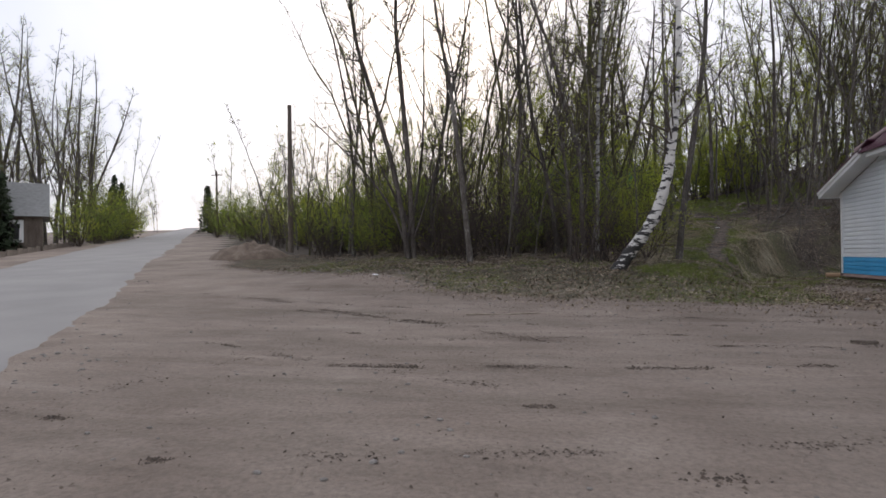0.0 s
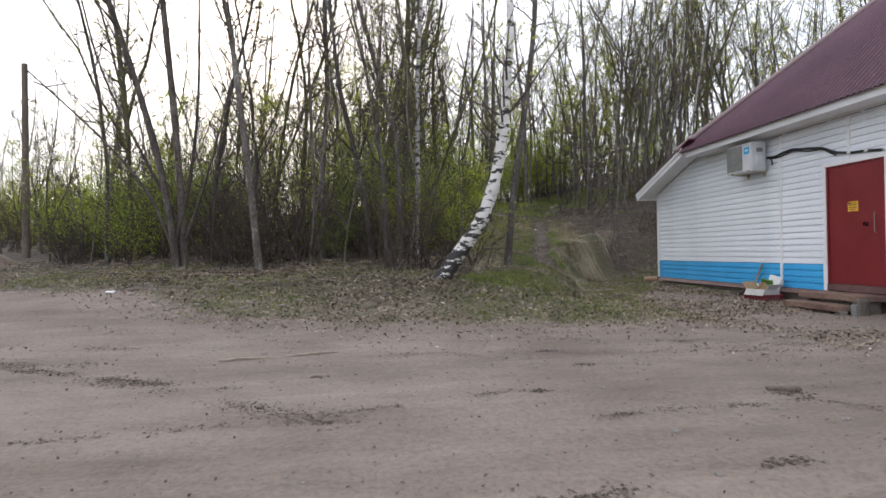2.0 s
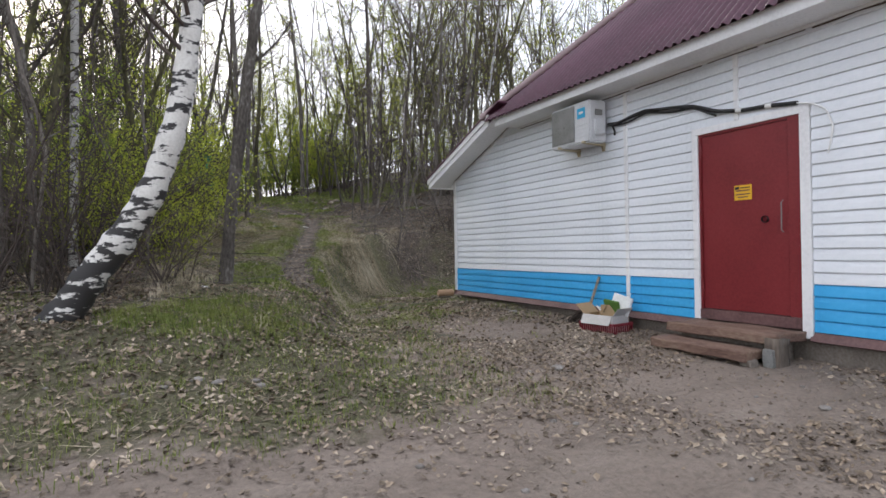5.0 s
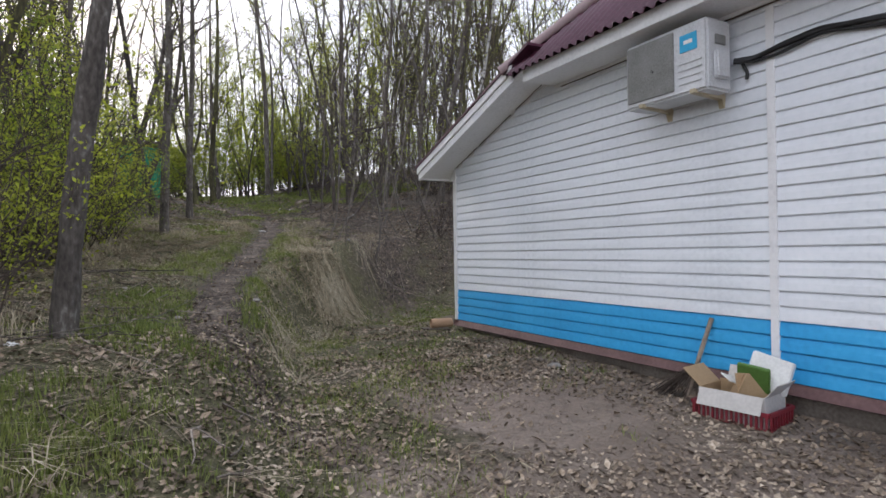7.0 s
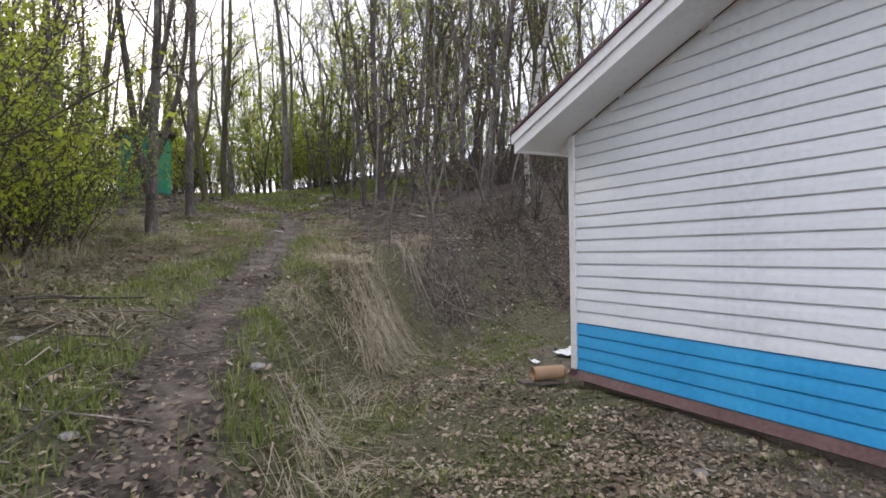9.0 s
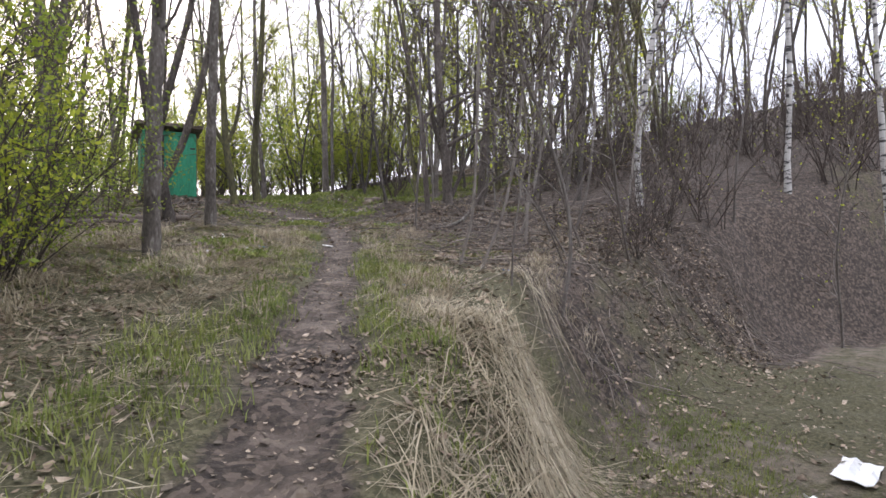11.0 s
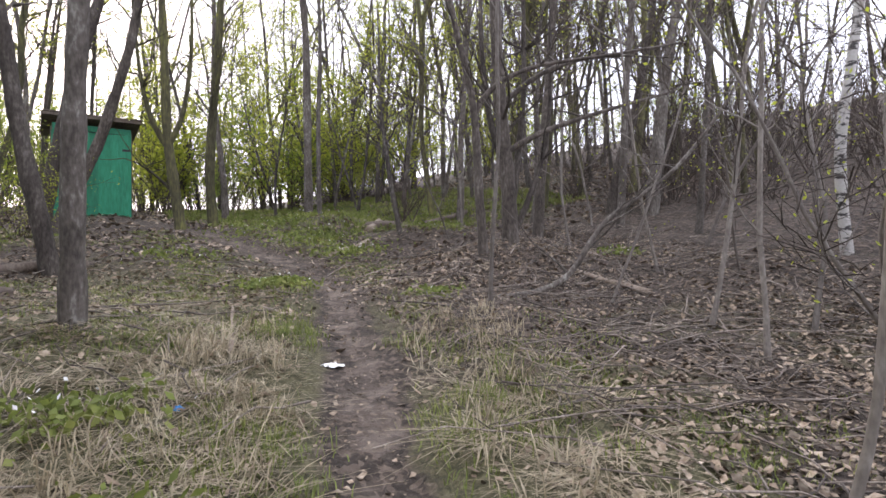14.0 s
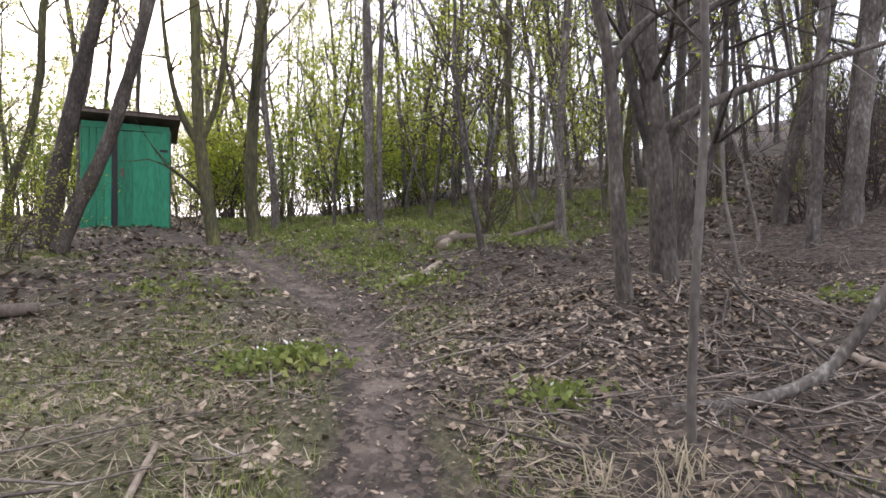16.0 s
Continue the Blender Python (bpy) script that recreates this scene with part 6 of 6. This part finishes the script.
sticks("fallen_twigs", 1900, (7.4, 12.6, 21.5, 28), lambda x, y: smooth(.7, 1.3, path_gap(x, y)) * (.1 + .9 * smooth(-.3, .6, ripple(x, y, 1.1, 31, 7))), 44, "tangle of grey fallen twigs covering the bank")
sticks("fallen_twigs", 1200, (7.2, 13, 23, 33), lambda x, y: smooth(.5, 1.2, path_gap(x, y)), 41, "fallen twigs and brushwood strewn over the slope")
sticks("fallen_twigs", 700, (-8, 4, 13.5, 19), lambda x, y: wooded(x, y), 42, "fallen twigs at the wood's edge")
sticks("fallen_twigs", 500, (2, 8, 24, 34), lambda x, y: wooded(x, y) * smooth(.3, .6, path_gap(x, y)), 43, "fallen twigs beside the footpath")


def log(name, label, a, b, radius, material=LOG_WOOD, category="log"):
    t = thing(name, label, category)
    p = np.linspace(a, b, 7)
    q = np.zeros((7, 3))
    q[:, :2] = p
    q[:, 2] = ground_z(p[:, 0], p[:, 1]) + radius * .7 + .015 * np.sin(np.arange(7) * 1.7)
    h = Heap()
    pts = np.concatenate([[q[0]], q, [q[-1]]])
    h.put(*tube(pts, [.002] + list(radius * np.linspace(1.1, .8, 7)) + [.002], 9))
    part("stem", h.mesh("stem", [material]), None, t)


log("fallen_log", "pale bare log lying on the slope", (10.15, 26.6), (10.05, 27.7), .035)
log("fallen_log", "mossy grey log beside the footpath", (8.0, 31.6), (8.9, 32.4), .06)
log("fallen_log", "mossy grey log beside the footpath", (9.2, 33.2), (9.9, 34.4), .08)
log("fallen_log", "dark fallen trunk lying across the rise", (9.3, 33.6), (12.3, 34.6), .09, OLD_WOOD)
log("fallen_branch", "pale crooked stick lying in the grass", (5.72, 26.15), (5.9, 27.7), .018, LOG_WOOD, "branch")
log("fallen_branch", "thin stick lying in the forecourt dust", (-1.6, 9.2), (-.4, 9.5), .012, LOG_WOOD, "branch")
log("old_beam", "weathered beam lying at the wood's edge", (1.2, 28.6), (3.9, 29.4), .07, OLD_WOOD, "beam")
log("old_beam", "weathered beam lying at the wood's edge", (2.6, 30.5), (4.4, 31.2), .08, OLD_WOOD, "beam")


def stones(n, box4, size, seed, label, chance=lambda x, y: np.ones_like(x)):
    r = np.random.default_rng(seed)
    x, y = sample(r, n, *box4, chance)
    base = bmesh.new()
    bmesh.ops.create_icosphere(base, subdivisions=1, radius=1)
    bv = np.array([v.co[:] for v in base.verts])
    bf = np.array([[v.index for v in f.verts] + [f.verts[0].index] for f in base.faces])[:, :3]
    base.free()
    vs, fs = [], []
    for k, (a, b) in enumerate(zip(x, y)):
        s = size * r.uniform(.3, 1.4) * np.array([1, r.uniform(.6, 1), r.uniform(.35, .6)])
        q = bv * s * r.uniform(.8, 1.2, (len(bv), 1))
        vs.append(q + np.array([a, b, float(ground_z(a, b)) + s[2] * .2]))
        fs.append(bf + k * len(bv))
    tagged(new("stones", mesh_np("stones", np.concatenate(vs), np.concatenate(fs), [STONE])), label, "stones", kind="stuff")


stones(420, (-6, 7.5, 1, 12), .022, 51, "pebbles scattered on the sandy forecourt")
stones(700, (-12, -2, 1, 14), .03, 53, "stones and gravel along the road's crumbling edge", lambda x, y: smooth(-.1, .2, road_side(x, y)) * smooth(1.3, .3, road_side(x, y)))
stones(260, (-9, 3, 12, 15), .05, 52, "stones along the wood's edge", lambda x, y: smooth(-.6, .4, forest_edge(x, y)) * smooth(2.5, .8, forest_edge(x, y)))


def clumps(spots, seed):
    r = np.random.default_rng(seed)
    for x, y, w in spots:
        t = tagged(new("debris_clump", None), "small dark clump of bark crumbs on bare sand", "debris", "debris clumps")
        t.location = (x, y, float(ground_z(x, y)))
        h = Heap()
        n = 70
        px, py = r.normal(0, w, n), r.normal(0, w * .45, n)
        for a, b in zip(px, py):
            s = r.uniform(.006, .02)
            q = np.array([(-1, -.6, 0), (1, -.7, 0), (.8, .6, 0), (-.9, .7, 0), (0, 0, .9)]) * s * r.uniform(.6, 1.3, (5, 3))
            th = r.uniform(0, 6.283)
            q[:, :2] = q[:, :2] @ np.array([[math.cos(th), math.sin(th)], [-math.sin(th), math.cos(th)]])
            z = float(ground_z(x + a, y + b) - ground_z(x, y))
            h.put(q + (a, b, z - .002), np.array([[0, 1, 2, 4], [2, 3, 0, 4]]))
        tagged(part("bark_crumb", h.mesh("bark_crumb", [CRUMB], False), None, t), kind="stuff")


clumps(((.75, 3.1, .11), (-.2, 4.2, .07), (-1.5, 5.35, .10), (-1.9, 8.4, .12), (3.35, 7.25, .09), (-2.8, 7.3, .05), (-1.5, 5.3, .08), (-3.0, 9.2, .14), (2.1, 8.5, .06), (1.9, 9.1, .05), (-.5, 8.4, .04), (3.4, 6.2, .12), (4.6, 5.2, .10), (-3.6, 3.4, .06), (-2.3, 2.8, .05), (1.4, 7.6, .06)), 61)
# a flat dark piece of wood lying by the tracks
b = tagged(part("wood_scrap", box(-.13, .13, -.035, .035, 0, .03, .006), OLD_WOOD, None), "short dark scrap of wood lying on the sand", "wood scrap")
b.matrix_world = pose(3.35, 7.35, float(ground_z(3.35, 7.35)), 0, 0, -8)


def scrap(x, y, s, material, label, name="litter_scrap", rz=0):
    bm = bmesh.new()
    bmesh.ops.create_grid(bm, x_segments=7, y_segments=7, size=s)
    for v in bm.verts:
        v.co.z = s * .3 * noise.noise(v.co * (3 / s) + Vector((x, y, 0)))
        v.co.y *= .7
    bmesh.ops.solidify(bm, geom=bm.faces[:], thickness=.004)
    o = tagged(part(name, bm, material, None), label, "litter")
    o.matrix_world = pose(x, y, float(ground_z(x, y)) + s * .25, 5, 3, rz)


scrap(6.42, 26.1, .075, PAPER, "crumpled white paper on the footpath", rz=30)
scrap(6.26, 22.1, .045, BLUE_BIT, "scrap of blue plastic in the grass", rz=60)
scrap(5.35, 25.42, .045, BLUE_BIT, "scrap of blue plastic among green shoots", rz=20)
scrap(7.5, 22.3, .04, BLUE_BIT, "scrap of blue plastic on the slope")
scrap(2.65, 15.5, .05, PAPER, "white scrap at the foot of a tree")
scrap(-4.6, 13.4, .07, PAPER, "white scrap among dead leaves")
for k, (x, y, s) in enumerate(((4.55, 17.0, .05), (3.75, 16.35, .04), (.25, 15.5, .09), (7.2, 15.2, .07), (6.9, 16.0, .05), (5.4, 11.75, .06), (6.3, 9.9, .04), (3.3, 17.9, .05))):
    bm = bmesh.new()
    bmesh.ops.create_icosphere(bm, subdivisions=2, radius=s)
    for v in bm.verts:
        v.co *= 1 + .35 * noise.noise(v.co * 7 + Vector((k, 0, 0)))
        v.co.z *= .5
    o = tagged(part("rock", bm, STONE, None), "grey rough stone half sunk in the ground", "stone", "rocks")
    o.location = (x, y, float(ground_z(x, y)) + s * .15)
